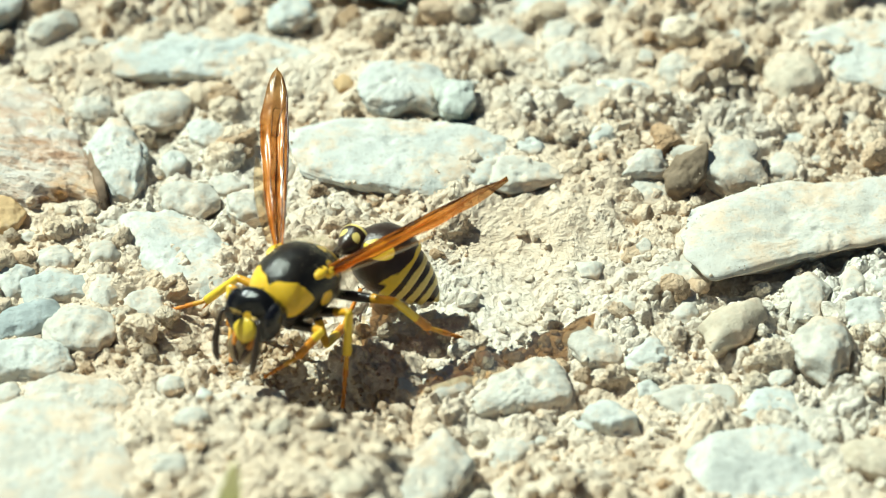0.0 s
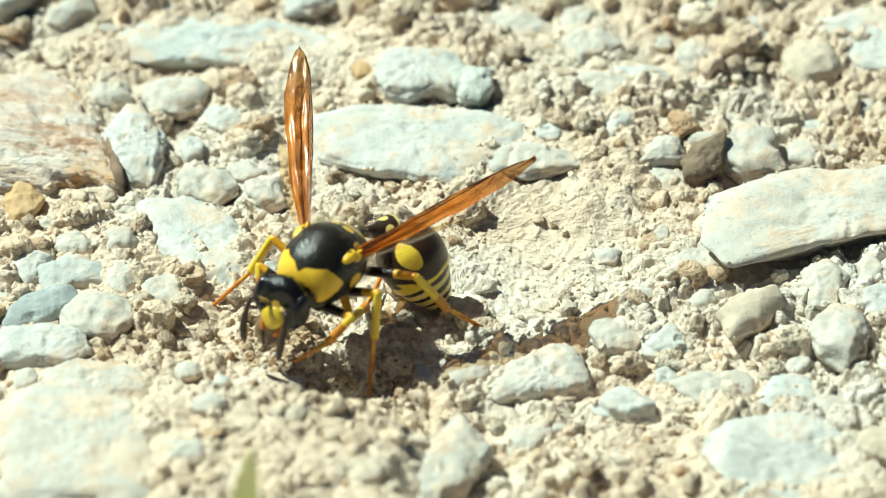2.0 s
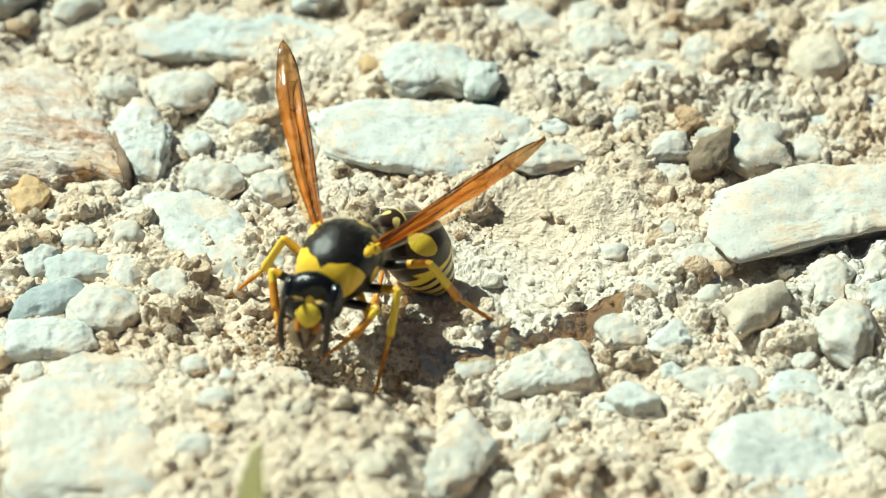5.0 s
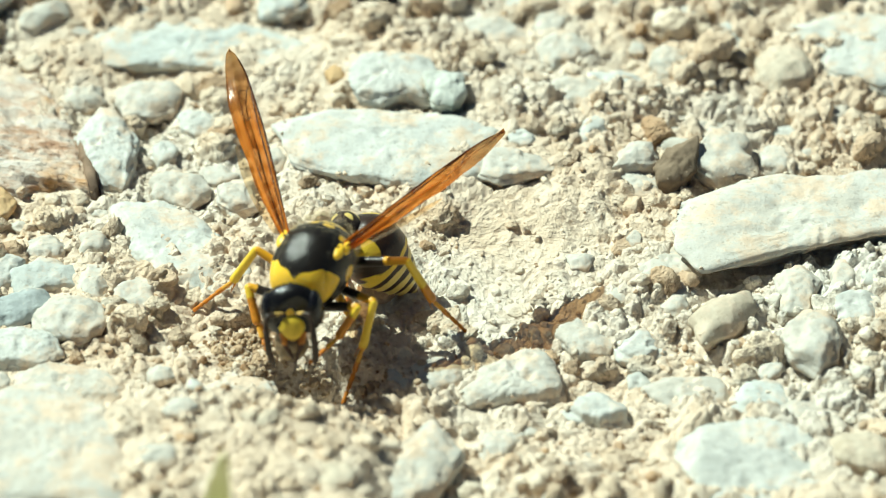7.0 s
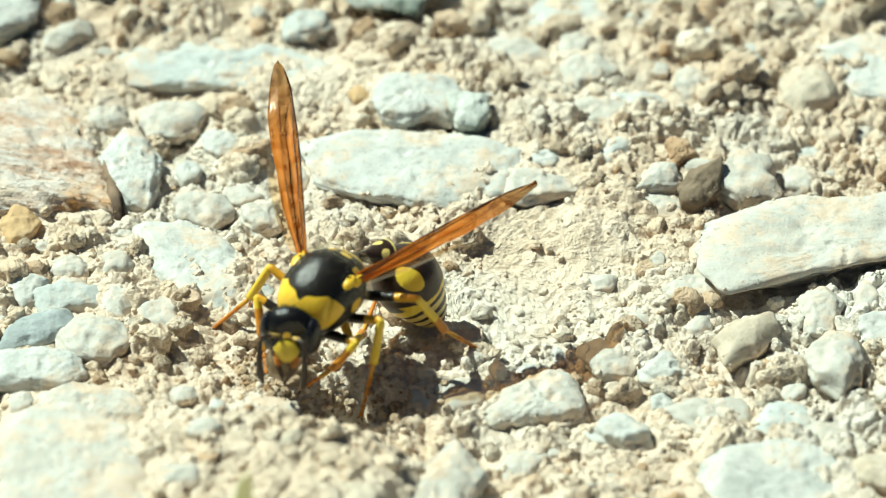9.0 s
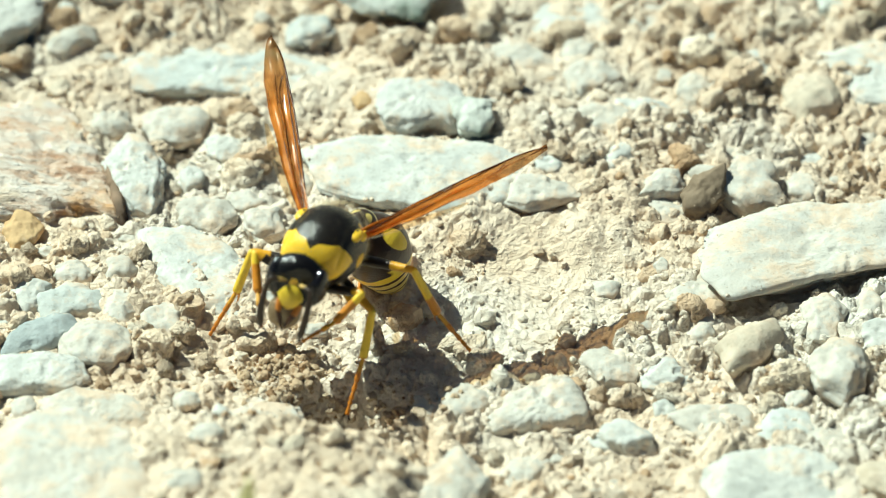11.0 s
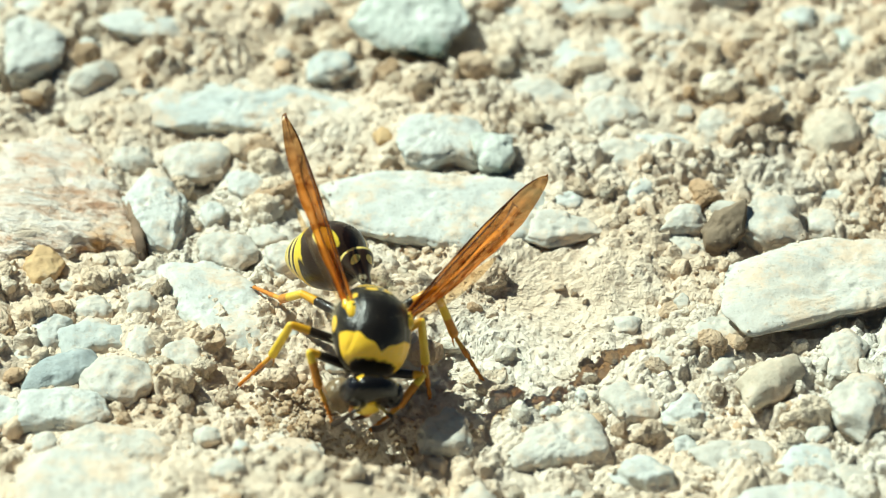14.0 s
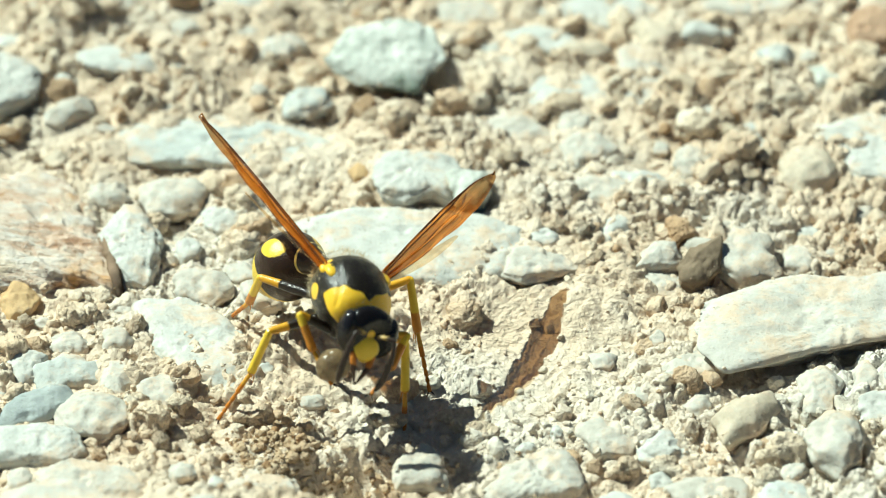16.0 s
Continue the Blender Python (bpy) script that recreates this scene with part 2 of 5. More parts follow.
def stone(name, label, mat, x, y, corners, top_height, tall, seed, sharp=4.0, under=0.3, gap=0.0, tilt=(0, 0), group="stones in the soil"):
    """One stone: a broken block with flat top, chipped rim, undercut sides and a pitted skin, its top a little above the soil."""
    r = random.Random(seed * 17 + 3)
    rim = outline_of(corners, r)
    big = 2 * float(rim.mean())
    v, f = SPHERES[6 if big > 4.6 else 5 if big > 2.4 else 4]
    theta, flat, up = np.arctan2(v[:, 1], v[:, 0]), np.hypot(v[:, 0], v[:, 1]), v[:, 2]
    norm = (flat ** sharp + np.abs(up) ** sharp) ** (1 / sharp)
    wide, z = flat / norm, up / norm
    jag = 1 + 0.05 * rough_noise(np.stack([np.cos(theta) * 2.2, np.sin(theta) * 2.2, z * 0.8], -1), 3, seed)
    radius = rim_at(rim, theta) * wide * jag * (1 - under * np.clip((0.7 if gap > 0.8 else 0.25) - z, 0, 1.5) ** 0.8)
    p = np.stack([np.cos(theta) * radius, np.sin(theta) * radius, z * tall * 0.5], -1)
    if name != "pebble":
        for _ in range(r.randint(5, 9)):
            a, e = r.uniform(0, 2 * math.pi), r.uniform(0.35, 1.25)
            n = np.array([math.cos(a) * math.cos(e), math.sin(a) * math.cos(e), math.sin(e)])
            reach = p @ n
            p = p - np.maximum(reach - reach.max() * r.uniform(0.86, 0.97), 0)[:, None] * n
    # broken layers on the sides, swells and pits on the skin
    side = 1 - np.clip(np.abs(z) / np.maximum(wide, 1e-6), 0, 1) ** 3
    swell = 0.016 * big * rough_noise(p * (1.6 / big), 2, seed + 4)
    skin = 0.085 * rough_noise(p * 0.75, 3, seed + 8) + 0.08 * np.abs(rough_noise(p * 1.6, 2, seed + 16)) + 0.03 * rough_noise(p * 4.0, 2, seed + 12)
    layers = 0.22 * side * rough_noise(p * np.array([0.45, 0.45, 2.2]), 3, seed + 20)
    pits = 0.5 * np.clip(smooth_noise(p * 1.15, seed + 30) - 0.42, 0, 1)
    if name == "pebble":
        skin, layers, pits = skin * 0.45, layers * 0.3, pits * 0.3
    if name == "rust_rock":
        slant = p @ np.array([[0.88, -0.47, 0], [0.47, 0.88, 0], [0, 0, 1]]).T
        layers = layers + 0.34 * rough_noise(slant * np.array([0.22, 1.5, 1.0]), 4, seed + 40, 0.6)
    out = p + v * (swell + skin + layers - pits)[:, None]
    base = float(relief(x, y))
    ob = mesh_object(name, (out * MM).tolist(), f.tolist(), mat)
    ob.matrix_world = pose(x * MM, y * MM, (base + top_height - tall * 0.5) * MM, tilt[0] + r.uniform(-2, 2), tilt[1] + r.uniform(-2, 2), 0)
    tagged(ob, label, "stone", group)
    STONES.append(ob)
    FOOT.append((x, y, rim, gap, top_height))
    return ob


stone("flat_stone", "pale limestone slab with an overhanging edge", PALE, 22.7, 0.6, ((-7.6, 1.9), (-5.7, 3.4), (5.8, 5.0), (9.8, 3.7), (9.4, -0.6), (4.1, -1.7), (-1.0, -3.1), (-6.6, -5.5), (-8.1, -3.1)), 2.02, 3, 1, sharp=9, under=0.5, gap=1.425)
stone("flat_stone", "small pale ledge against a larger slab", PALE, 14.4, -2.6, ((-2.3, -1.0), (-0.5, 1.7), (0.9, 2.3), (1.9, -0.8), (0.0, -2.1)), 0.72, 1.8, 2, sharp=5, under=0.3, gap=0.525)
stone("pebble", "smooth oval pebble lying loose on soil", TAN, 17.2, -8.7, ((-2.3, -0.3), (-0.9, 1.3), (1.8, 2.4), (2.2, 0.8), (0.6, -1.6), (-1.4, -2.5)), 2.02, 2.7, 3, sharp=2.3, under=0.3, gap=0.45)
stone("stone", "rounded pale stone with dusty pits", PALE, 22.4, -11.1, ((-2.1, 0.5), (-0.5, 2.6), (1.1, 2.7), (1.7, 0.7), (1.3, -1.6), (0.1, -2.9), (-1.5, -1.9)), 1.94, 3.2, 4, sharp=3, under=0.3, gap=0.75)
stone("stone", "flat grey stone half sunk in soil", GREY, 25.0, -7.1, ((-1.4, 0.9), (-0.4, 1.7), (1.5, 1.4), (1.9, -0.9), (-0.4, -2.1), (-1.1, -1.0)), 0.86, 2.2, 5, sharp=4, under=0.2, gap=0.375)
stone("flat_stone", "long flat whitish limestone slab", WHITE, -2.4, 8.7, ((-7.7, 2.6), (-5.6, 3.8), (1.9, 3.4), (6.6, 2.7), (6.7, -0.4), (5.4, -3.3), (1.9, -4.0), (-2.6, -3.4), (-6.5, -1.4)), 0.72, 2.2, 6, sharp=6, under=0.2)
stone("stone", "low pale stone beside a slab", PALE, 4.8, 6.6, ((-1.8, 1.5), (-0.5, 1.9), (2.8, 0.4), (2.3, -0.6), (-0.7, -1.9), (-2.0, -1.2)), 0.65, 1.8, 7, sharp=5, under=0.35, gap=0.525)
stone("stone", "pale stone with dusty broken sides", PALE, 17.0, 7.8, ((-3.1, 0.7), (-2.7, 1.4), (0.4, 2.5), (2.6, 1.5), (3.2, -1.9), (0.6, -2.8), (-0.4, -1.8), (-0.6, 0.4)), 1.58, 3, 8, sharp=5, under=0.2, gap=0.375)
stone("stone", "dusty crumbly lump beside a pale stone", PALE, 12.7, 7.0, ((-2.0, -0.8), (-0.5, 1.6), (1.1, 1.9), (1.1, -0.8), (0.7, -0.9), (-0.3, -0.9)), 1.37, 3, 85, sharp=3.4, under=0.3, gap=0.45)
# The face turned from the sun: brown, with some of its shade in the colour.
stone("stone", "brown broken stone face, darkened for its shade", DARK, 15.0, 6.5, ((-1.4, -0.1), (-0.2, 1.5), (1.5, 2.2), (1.2, -0.4), (0.0, -1.8), (-1.2, -1.4)), 1.73, 3, 9, sharp=5, under=0.3, gap=0.6, tilt=(24, 0))
stone("stone", "whitish rock over a dark crevice underside", WHITE, -2.6, 14.9, ((-3.2, -0.1), (-2.2, 2.5), (-0.4, 3.6), (2.1, 3.0), (3.2, 0.5), (2.8, -2.8), (1.0, -1.7), (-0.7, -2.6), (-2.5, -2.3)), 1.58, 3.2, 10, sharp=4, under=0.4, gap=1.125)
stone("stone", "grey-green angular rock with broken face", GREENISH, 0.8, 13.5, ((-2.0, 1.0), (-0.2, 2.0), (1.2, 1.2), (1.5, -0.7), (0.4, -2.0), (-0.9, -1.6)), 1.8, 3.2, 11, sharp=5, under=0.4, gap=0.9, tilt=(6, 0))
stone("rust_rock", "large rust-stained crumbling layered rock", RUST, -24.9, 9.1, ((-6.8, 8.4), (-1.0, 8.4), (0.8, 4.7), (2.4, 1.2), (3.7, -3.3), (4.2, -5.2), (2.4, -3.9), (-0.3, -4.8), (-5.5, -5.6)), 1.44, 3.6, 12, sharp=5, under=0.2, gap=0.375, tilt=(0, 6))
# Added dark strip: the shade on the layered rock's right side, put into colour.
stone("stone", "dark brown strip standing in for a layered rock's shaded side", BROWN, -21.6, 7.1, ((-1.3, 4.0), (-0.7, 3.6), (0.3, 0.4), (1.3, -3.3), (1.0, -4.2), (0.1, -1.8), (-0.7, 1.2)), 1.58, 2.8, 86, sharp=4, under=0.2)
stone("stone", "orange-stained crumbly stone beside layered rock", OCHRE, -27.0, 3.4, ((-1.3, 1.9), (0.2, 1.8), (1.3, 0.1), (0.8, -1.7), (-1.0, -2.1)), 0.86, 2.2, 87, sharp=3.4, under=0.3, gap=0.375)
stone("stone", "white angular limestone with grey facet", WHITE, -20.2, 8.4, ((-2.3, 1.3), (-0.7, 5.1), (0.6, 3.2), (1.6, 1.1), (1.6, -1.9), (1.1, -4.0), (-0.3, -3.5), (-1.5, -1.3)), 1.87, 3.8, 13, sharp=5, under=0.3, gap=0.6)
stone("flat_stone", "broad white limestone slab in soil", WHITE, -15.8, -1.0, ((-4.5, 4.4), (-2.1, 5.1), (1.5, 3.1), (3.2, 0.4), (3.4, -2.6), (2.3, -4.2), (0.5, -4.3), (-1.2, -2.7), (-3.1, 0.9)), 0.86, 2.4, 14, sharp=5, under=0.2)
stone("flat_stone", "flat bluish-white cracked limestone plate", BLUISH, -15.4, 20.2, ((-7.7, -1.0), (-6.5, 2.2), (-1.5, 5.0), (4.2, 2.9), (8.6, 0.3), (7.8, -2.3), (2.9, -2.9), (-2.2, -2.1), (-5.5, -2.0)), 0.5, 2, 15, sharp=6, under=0.2)
stone("stone", "whitish flat stone with shaded underside", WHITE, -22.5, 27.6, ((-3.4, 0.6), (-0.8, 2.1), (3.4, 0.3), (3.1, -1.1), (-0.2, -1.3), (-2.1, -0.7)), 1.15, 2, 16, sharp=5, under=0.5, gap=0.9)
stone("stone", "grey-white stone with a dark side", GREY, -29.4, 25.3, ((-2.5, 3.5), (0.1, 3.6), (2.0, 1.2), (2.0, -1.6), (0.3, -3.1), (-1.8, -3.7)), 1.58, 3.4, 17, sharp=4, under=0.3, gap=0.9)
stone("stone", "pale stone with a dark green underside", GREENISH, -4.7, 27.5, ((-4.6, -0.7), (-2.9, 2.4), (0.5, 3.9), (3.1, 3.3), (3.9, -0.2), (2.2, -3.4), (0.2, -2.7), (-2.4, -2.7)), 2.45, 3.6, 18, sharp=4.5, under=0.6, gap=1.35, tilt=(12, 0))
stone("stone", "whitish stone with a soft rounded underside", WHITE, 6.2, 31.4, ((-3.7, 1.7), (-0.6, 2.5), (3.1, -0.4), (2.9, -2.0), (0.5, -1.5), (-2.2, -0.3)), 0.94, 2.2, 19, sharp=4, under=0.4, gap=0.6)
stone("flat_stone", "broad white limestone slab lying flat", WHITE, 27.1, 19.6, ((-6.9, 2.5), (-3.6, 3.6), (1.8, 4.1), (6.5, 1.7), (5.9, -5.0), (1.2, -4.0), (-1.7, -2.6), (-3.2, -0.2)), 1.01, 2.6, 21, sharp=6, under=0.3, gap=0.6)
stone("stone", "large tan crumbly lump of earth and stone", TAN, 22.4, 17.4, ((-2.1, 0.1), (-0.9, 2.3), (1.1, 2.6), (2.2, 0.6), (1.6, -1.4), (-0.3, -2.6), (-1.7, -1.6)), 1.73, 3.6, 38, sharp=3.2, under=0.35, gap=0.75)
stone("flat_stone", "pale limestone piece lying lengthwise", PALE, 12.1, 27.8, ((-1.5, 3.9), (1.1, 4.6), (1.9, -0.0), (1.0, -4.1), (-0.9, -4.3), (-1.5, -0.1)), 0.58, 2.2, 25, sharp=5, under=0.2)
stone("stone", "small tan rounded stone in soil", TAN, 13.3, 32.4, ((-2.0, 0.9), (-0.5, 1.9), (1.2, 1.5), (1.9, -1.0), (0.5, -2.2), (-1.0, -1.1)), 1.22, 2.6, 26, sharp=3, under=0.3, gap=0.6)
stone("stone", "reddish brown stone far from the wasp", REDDISH, 27.6, 31.9, ((-1.7, 1.0), (-0.4, 2.8), (2.3, 2.5), (1.9, -1.8), (-0.6, -2.9), (-1.6, -1.6)), 1.44, 3, 27, sharp=3.4, under=0.3, gap=0.675)
stone("stone", "olive-tinted flat stone in pale soil", GREENISH, 24.4, 28.0, ((-1.2, 0.8), (1.0, 1.5), (1.3, -0.9), (-1.1, -1.4)), 0.36, 1.6, 28, sharp=4, under=0.2)
stone("stone", "small bluish-white stone among soil crumbs", BLUISH, -10.0, 24.0, ((-1.6, 0.3), (-0.5, 1.4), (1.4, 1.2), (1.9, -0.3), (0.2, -1.4), (-1.3, -1.2)), 1.01, 2.2, 24, sharp=4, under=0.4, gap=0.6)
stone("stone", "bluish stone with shaded side and underside", BLUISH, 21.1, 29.7, ((-1.3, 0.4), (-0.1, 1.3), (1.1, 0.7), (0.9, -1.3), (-0.6, -1.1)), 0.94, 2.4, 29, sharp=4, under=0.4, gap=0.675)
stone("stone", "low pale stone with a shaded edge", PALE, 16.5, 23.3, ((-1.6, 0.4), (0.1, 1.0), (1.7, 0.3), (0.9, -0.8), (-1.1, -0.8)), 0.65, 1.6, 37, sharp=4, under=0.4, gap=0.6)
stone("stone", "bluish-grey flat stone in soil", BLUISH, -23.2, -4.7, ((-2.5, 0.5), (-0.5, 2.1), (2.4, 0.9), (1.8, -0.5), (0.4, -1.0), (-1.7, -1.9)), 0.94, 2.4, 42, sharp=5, under=0.3, gap=0.525)
stone("stone", "dark grey-blue stone plate on edge", SLATE, -24.6, -7.6, ((-2.7, -0.3), (0.2, 1.8), (2.3, 1.3), (2.3, 0.3), (0.4, -1.1), (-2.5, -2.1)), 0.94, 2.6, 43, sharp=5, under=0.3, gap=0.675, tilt=(10, 0))
stone("stone", "tan stone with rounded dusty edges", PALE, -21.4, -8.8, ((-2.4, 0.2), (-1.4, 1.9), (0.6, 1.8), (2.0, 0.9), (2.1, -1.0), (0.7, -2.2), (-1.6, -1.7)), 1.3, 3, 44, sharp=3.4, under=0.3, gap=0.675)
stone("stone", "whitish low stone in loose soil", WHITE, -24.2, -11.3, ((-3.2, 1.3), (0.1, 1.9), (1.9, 1.0), (2.9, -0.7), (1.4, -1.8), (-3.0, -1.7)), 0.86, 2.6, 45, sharp=4, under=0.2, gap=0.45)
stone("stone", "pale crumbly stone in soil", PALE, -20.3, -5.2, ((-1.1, -1.3), (-0.9, 1.5), (0.6, 1.9), (1.1, -0.3), (0.4, -1.8)), 1.15, 3, 46, sharp=4, under=0.3, gap=0.45)
stone("stone", "pale broken stone with a shaded edge", PALE, -17.8, -6.1, ((-1.4, 1.6), (0.3, 2.0), (1.5, 0.6), (1.1, -1.5), (-0.2, -1.9), (-1.2, -0.8)), 0.94, 2.6, 82, sharp=4.5, under=0.35, gap=0.6)
stone("stone", "small white stone beside grey stones", WHITE, -25.8, -3.8, ((-1.4, 0.4), (-0.3, 1.7), (1.1, 1.0), (0.9, -1.1), (-0.3, -1.9)), 1.01, 2.4, 47, sharp=4, under=0.3, gap=0.45)
stone("stone", "small pale stone beside white slab", PALE, -20.6, -0.9, ((-1.2, 0.7), (0.1, 1.5), (1.0, 0.2), (0.8, -1.2), (-0.7, -1.2)), 0.86, 2.2, 48, sharp=4, under=0.3, gap=0.45)
stone("stone", "small dusty pale stone", PALE, -23.4, -1.1, ((-1.5, 0.4), (0.2, 1.4), (1.3, 0.5), (1.0, -1.0), (-1.0, -1.2)), 0.72, 2, 49, sharp=4, under=0.3, gap=0.3)
stone("stone", "pale crumbly clod of limestone", PALE, -18.1, 14.7, ((-2.4, 0.1), (-1.5, 1.7), (0.6, 2.1), (2.2, 1.1), (2.1, -1.0), (0.5, -2.0), (-1.5, -1.9)), 1.08, 2.4, 50, sharp=3.5, under=0.4, gap=0.675)
stone("stone", "pale stone beside a broad slab", PALE, -15.9, 5.1, ((-2.1, 0.4), (-1.2, 1.9), (1.6, 1.3), (2.2, -0.6), (0.8, -2.0), (-1.3, -1.1)), 0.94, 2.2, 51, sharp=4.5, under=0.45, gap=0.75)
stone("stone", "pale blunt stone with a dark underside", PALE, -12.2, 4.2, ((-1.2, 1.1), (-0.0, 1.6), (1.2, 1.0), (1.4, -1.4), (-0.2, -1.7), (-1.1, -0.6)), 0.94, 2.2, 83, sharp=4, under=0.4, gap=0.675)
stone("stone", "small whitish stone on crumbly soil", WHITE, -14.9, 12.1, ((-1.4, 1.0), (-0.3, 1.4), (1.2, 0.4), (1.3, -1.0), (0.1, -1.3), (-1.0, -0.6)), 0.94, 2, 52, sharp=4, under=0.4, gap=0.525)
stone("stone", "small white pebble on crumbly soil", WHITE, -16.8, 8.9, ((-0.8, 0.5), (-0.1, 1.2), (0.6, 0.5), (0.6, -0.9), (-0.3, -1.3)), 1.08, 1.8, 53, sharp=3, under=0.3, gap=0.375)
stone("pebble", "small orange-tan pebble on soil", OCHRE, -6.3, 16.6, ((-0.7, 0.1), (-0.2, 0.9), (0.6, 0.5), (0.6, -0.7), (-0.3, -0.9)), 0.72, 1.5, 40, sharp=2.6, under=0.3, gap=0.3)
stone("stone", "small blue-grey stone chip", SLATE, -8.0, 8.3, ((-1.0, 0.3), (0.4, 0.7), (0.9, -0.3), (-0.4, -0.7)), 0.43, 1.2, 41, sharp=4, under=0.3, gap=0.225)
stone("stone", "broad pale stone with broken side", PALE, 4.8, -13.4, ((-3.2, -0.7), (-2.0, 1.3), (1.1, 3.3), (2.7, 1.9), (3.1, -0.9), (2.0, -1.4), (-1.0, -1.7), (-2.6, -1.8)), 1.22, 3.4, 67, sharp=5, under=0.35, gap=0.675, tilt=(4, 0))
stone("stone", "pale low stone in soil", PALE, 9.2, -9.2, ((-2.5, 0.9), (0.1, 2.4), (1.8, 0.1), (1.3, -1.7), (-0.7, -1.6)), 0.65, 2, 69, sharp=4, under=0.35, gap=0.525)
stone("stone", "whitish stone with a shadowed edge", WHITE, 12.1, -10.3, ((-1.3, 0.6), (0.5, 2.0), (1.6, -0.3), (0.2, -1.4), (-1.0, -0.9)), 0.72, 2.2, 68, sharp=4, under=0.35, gap=0.525)
stone("stone", "whitish stone with pitted sides", WHITE, 9.8, -16.1, ((-2.4, -0.1), (-0.7, 1.7), (1.3, 0.9), (1.9, -1.1), (-0.1, -1.3)), 1.15, 2.8, 70, sharp=4, under=0.4, gap=0.75)
stone("stone", "bluish pale stone in soil", BLUISH, 19.3, -15.5, ((-2.2, -1.3), (-1.3, 1.6), (1.0, 1.9), (1.8, -0.6), (0.7, -1.7)), 0.65, 2.4, 71, sharp=4, under=0.3, gap=0.375)
stone("flat_stone", "broad bluish limestone slab close by", GREY, 18.5, -22.4, ((-5.2, 3.0), (-2.0, 4.9), (2.1, 4.3), (4.2, 1.6), (4.9, -2.3), (3.3, -5.6), (-2.9, -5.3), (-4.4, -0.6)), 0.65, 2.6, 72, sharp=6, under=0.2)
stone("stone", "tan stone with dark underside", TAN, 24.7, -21.6, ((-2.4, 1.1), (0.3, 2.1), (2.1, 0.7), (1.6, -1.6), (0.2, -1.7), (-1.8, -0.6)), 1.22, 2.6, 73, sharp=3.4, under=0.4, gap=0.825)
stone("stone", "pale crumbly stone below the slab", PALE, 21.9, -5.1, ((-1.4, 1.2), (0.5, 2.4), (1.5, 0.6), (0.5, -2.2), (-1.1, -2.0)), 0.94, 2.4, 56, sharp=4, under=0.3, gap=0.45)
stone("stone", "small pale stone under the slab", PALE, 24.6, -4.3, ((-1.0, 0.3), (0.3, 2.4), (1.1, -0.2), (0.3, -1.3), (-0.7, -1.1)), 0.94, 2.4, 57, sharp=4, under=0.3, gap=0.375)
stone("stone", "small whitish stone under the slab", WHITE, 26.6, -4.2, ((-1.0, 0.6), (0.9, 2.0), (0.9, -1.7), (-0.8, -0.8)), 1.08, 2.4, 84, sharp=4, under=0.3, gap=0.375)
stone("stone", "small crumbly stone beside the pebble", PALE, 14.6, -6.3, ((-1.1, -0.1), (0.1, 1.7), (1.4, 1.2), (0.4, -1.6), (-0.9, -1.2)), 0.86, 2.2, 58, sharp=3.4, under=0.3, gap=0.525)
PIT_STONE = stone("stone", "pale stone at the edge of the pit", PALE, 0.4, -12.4, ((-1.8, 0.7), (-0.2, 1.9), (1.5, 0.5), (1.2, -1.1), (-0.8, -2.1)), 0.72, 2.4, 74, sharp=3.6, under=0.3, gap=0.225)
stone("stone", "small stone at the edge of the pit", PALE, -2.1, -12.8, ((-1.0, 1.2), (0.1, 0.9), (1.0, -0.4), (0.6, -1.6), (-0.7, -0.1)), 0.36, 1.8, 75, sharp=3.6, under=0.3, gap=0.225)
stone("stone", "white stone close to the lens", PALE, -1.7, -24.2, ((-3.7, -3.1), (-1.3, 1.1), (1.7, 5.5), (3.5, 2.3), (2.2, -0.9), (-2.5, -4.9)), 0.43, 2.6, 76, sharp=4, under=0.3, gap=0.45)
stone("stone", "broad white stone close to the lens", PALE, -21.1, -23.2, ((-5.5, 4.0), (-1.8, 6.1), (2.9, 2.9), (4.7, -2.3), (4.2, -5.6), (-4.5, -5.2)), 0.29, 2.4, 77, sharp=5, under=0.3, gap=0.45)
stone("stone", "brownish stone with shaded dark underside", TAN, 8.4, 30.3, (3.3, 1.6, 0), 1.3, 2.4, 20, sharp=4, under=0.35, gap=0.5)
stone("stone", "small pale stone among soil crumbs", PALE, 8.2, 19.2, (3.5, 3.6, 0), 0.6, 2.0, 22, sharp=4, under=0.35)
stone("stone", "small dark brown stone in a hollow", BROWN, 5.3, 14.0, (2.6, 2.7, 0), 0.5, 2.2, 23, sharp=4, under=0.35)
stone("stone", "small grey stone with dark underside", GREY, 16.2, 32.4, (3.1, 2.0, 0), 1.0, 2.2, 30, sharp=4, under=0.35, gap=0.5)
stone("stone", "whitish stone far from the wasp", WHITE, 10.2, 36.3, (7.3, 3.9, 0), 0.5, 2.2, 31, sharp=4, under=0.35)
stone("stone", "pale stone far from the wasp", PALE, 0.6, 35.8, (5.8, 3.9, 0), 0.5, 2.2, 32, sharp=4, under=0.35)
stone("flat_stone", "pale flat stone far from the wasp", PALE, 19.8, 35.9, (7.3, 2.8, 0), 0.5, 2.0, 33, sharp=4, under=0.35)
stone("stone", "whitish stone far behind the wasp", WHITE, -15.0, 35.2, (4.4, 2.7, 0), 0.5, 2.2, 34, sharp=4, under=0.35)
stone("stone", "pale stone behind the wasp", PALE, -11.8, 30.3, (3.3, 3.1, 0), 0.7, 2.4, 35, sharp=4, under=0.35)
stone("stone", "pale stone lying far behind", PALE, -26.4, 34.8, (5.5, 2.5, 0), 0.7, 2.4, 36, sharp=4, under=0.35)
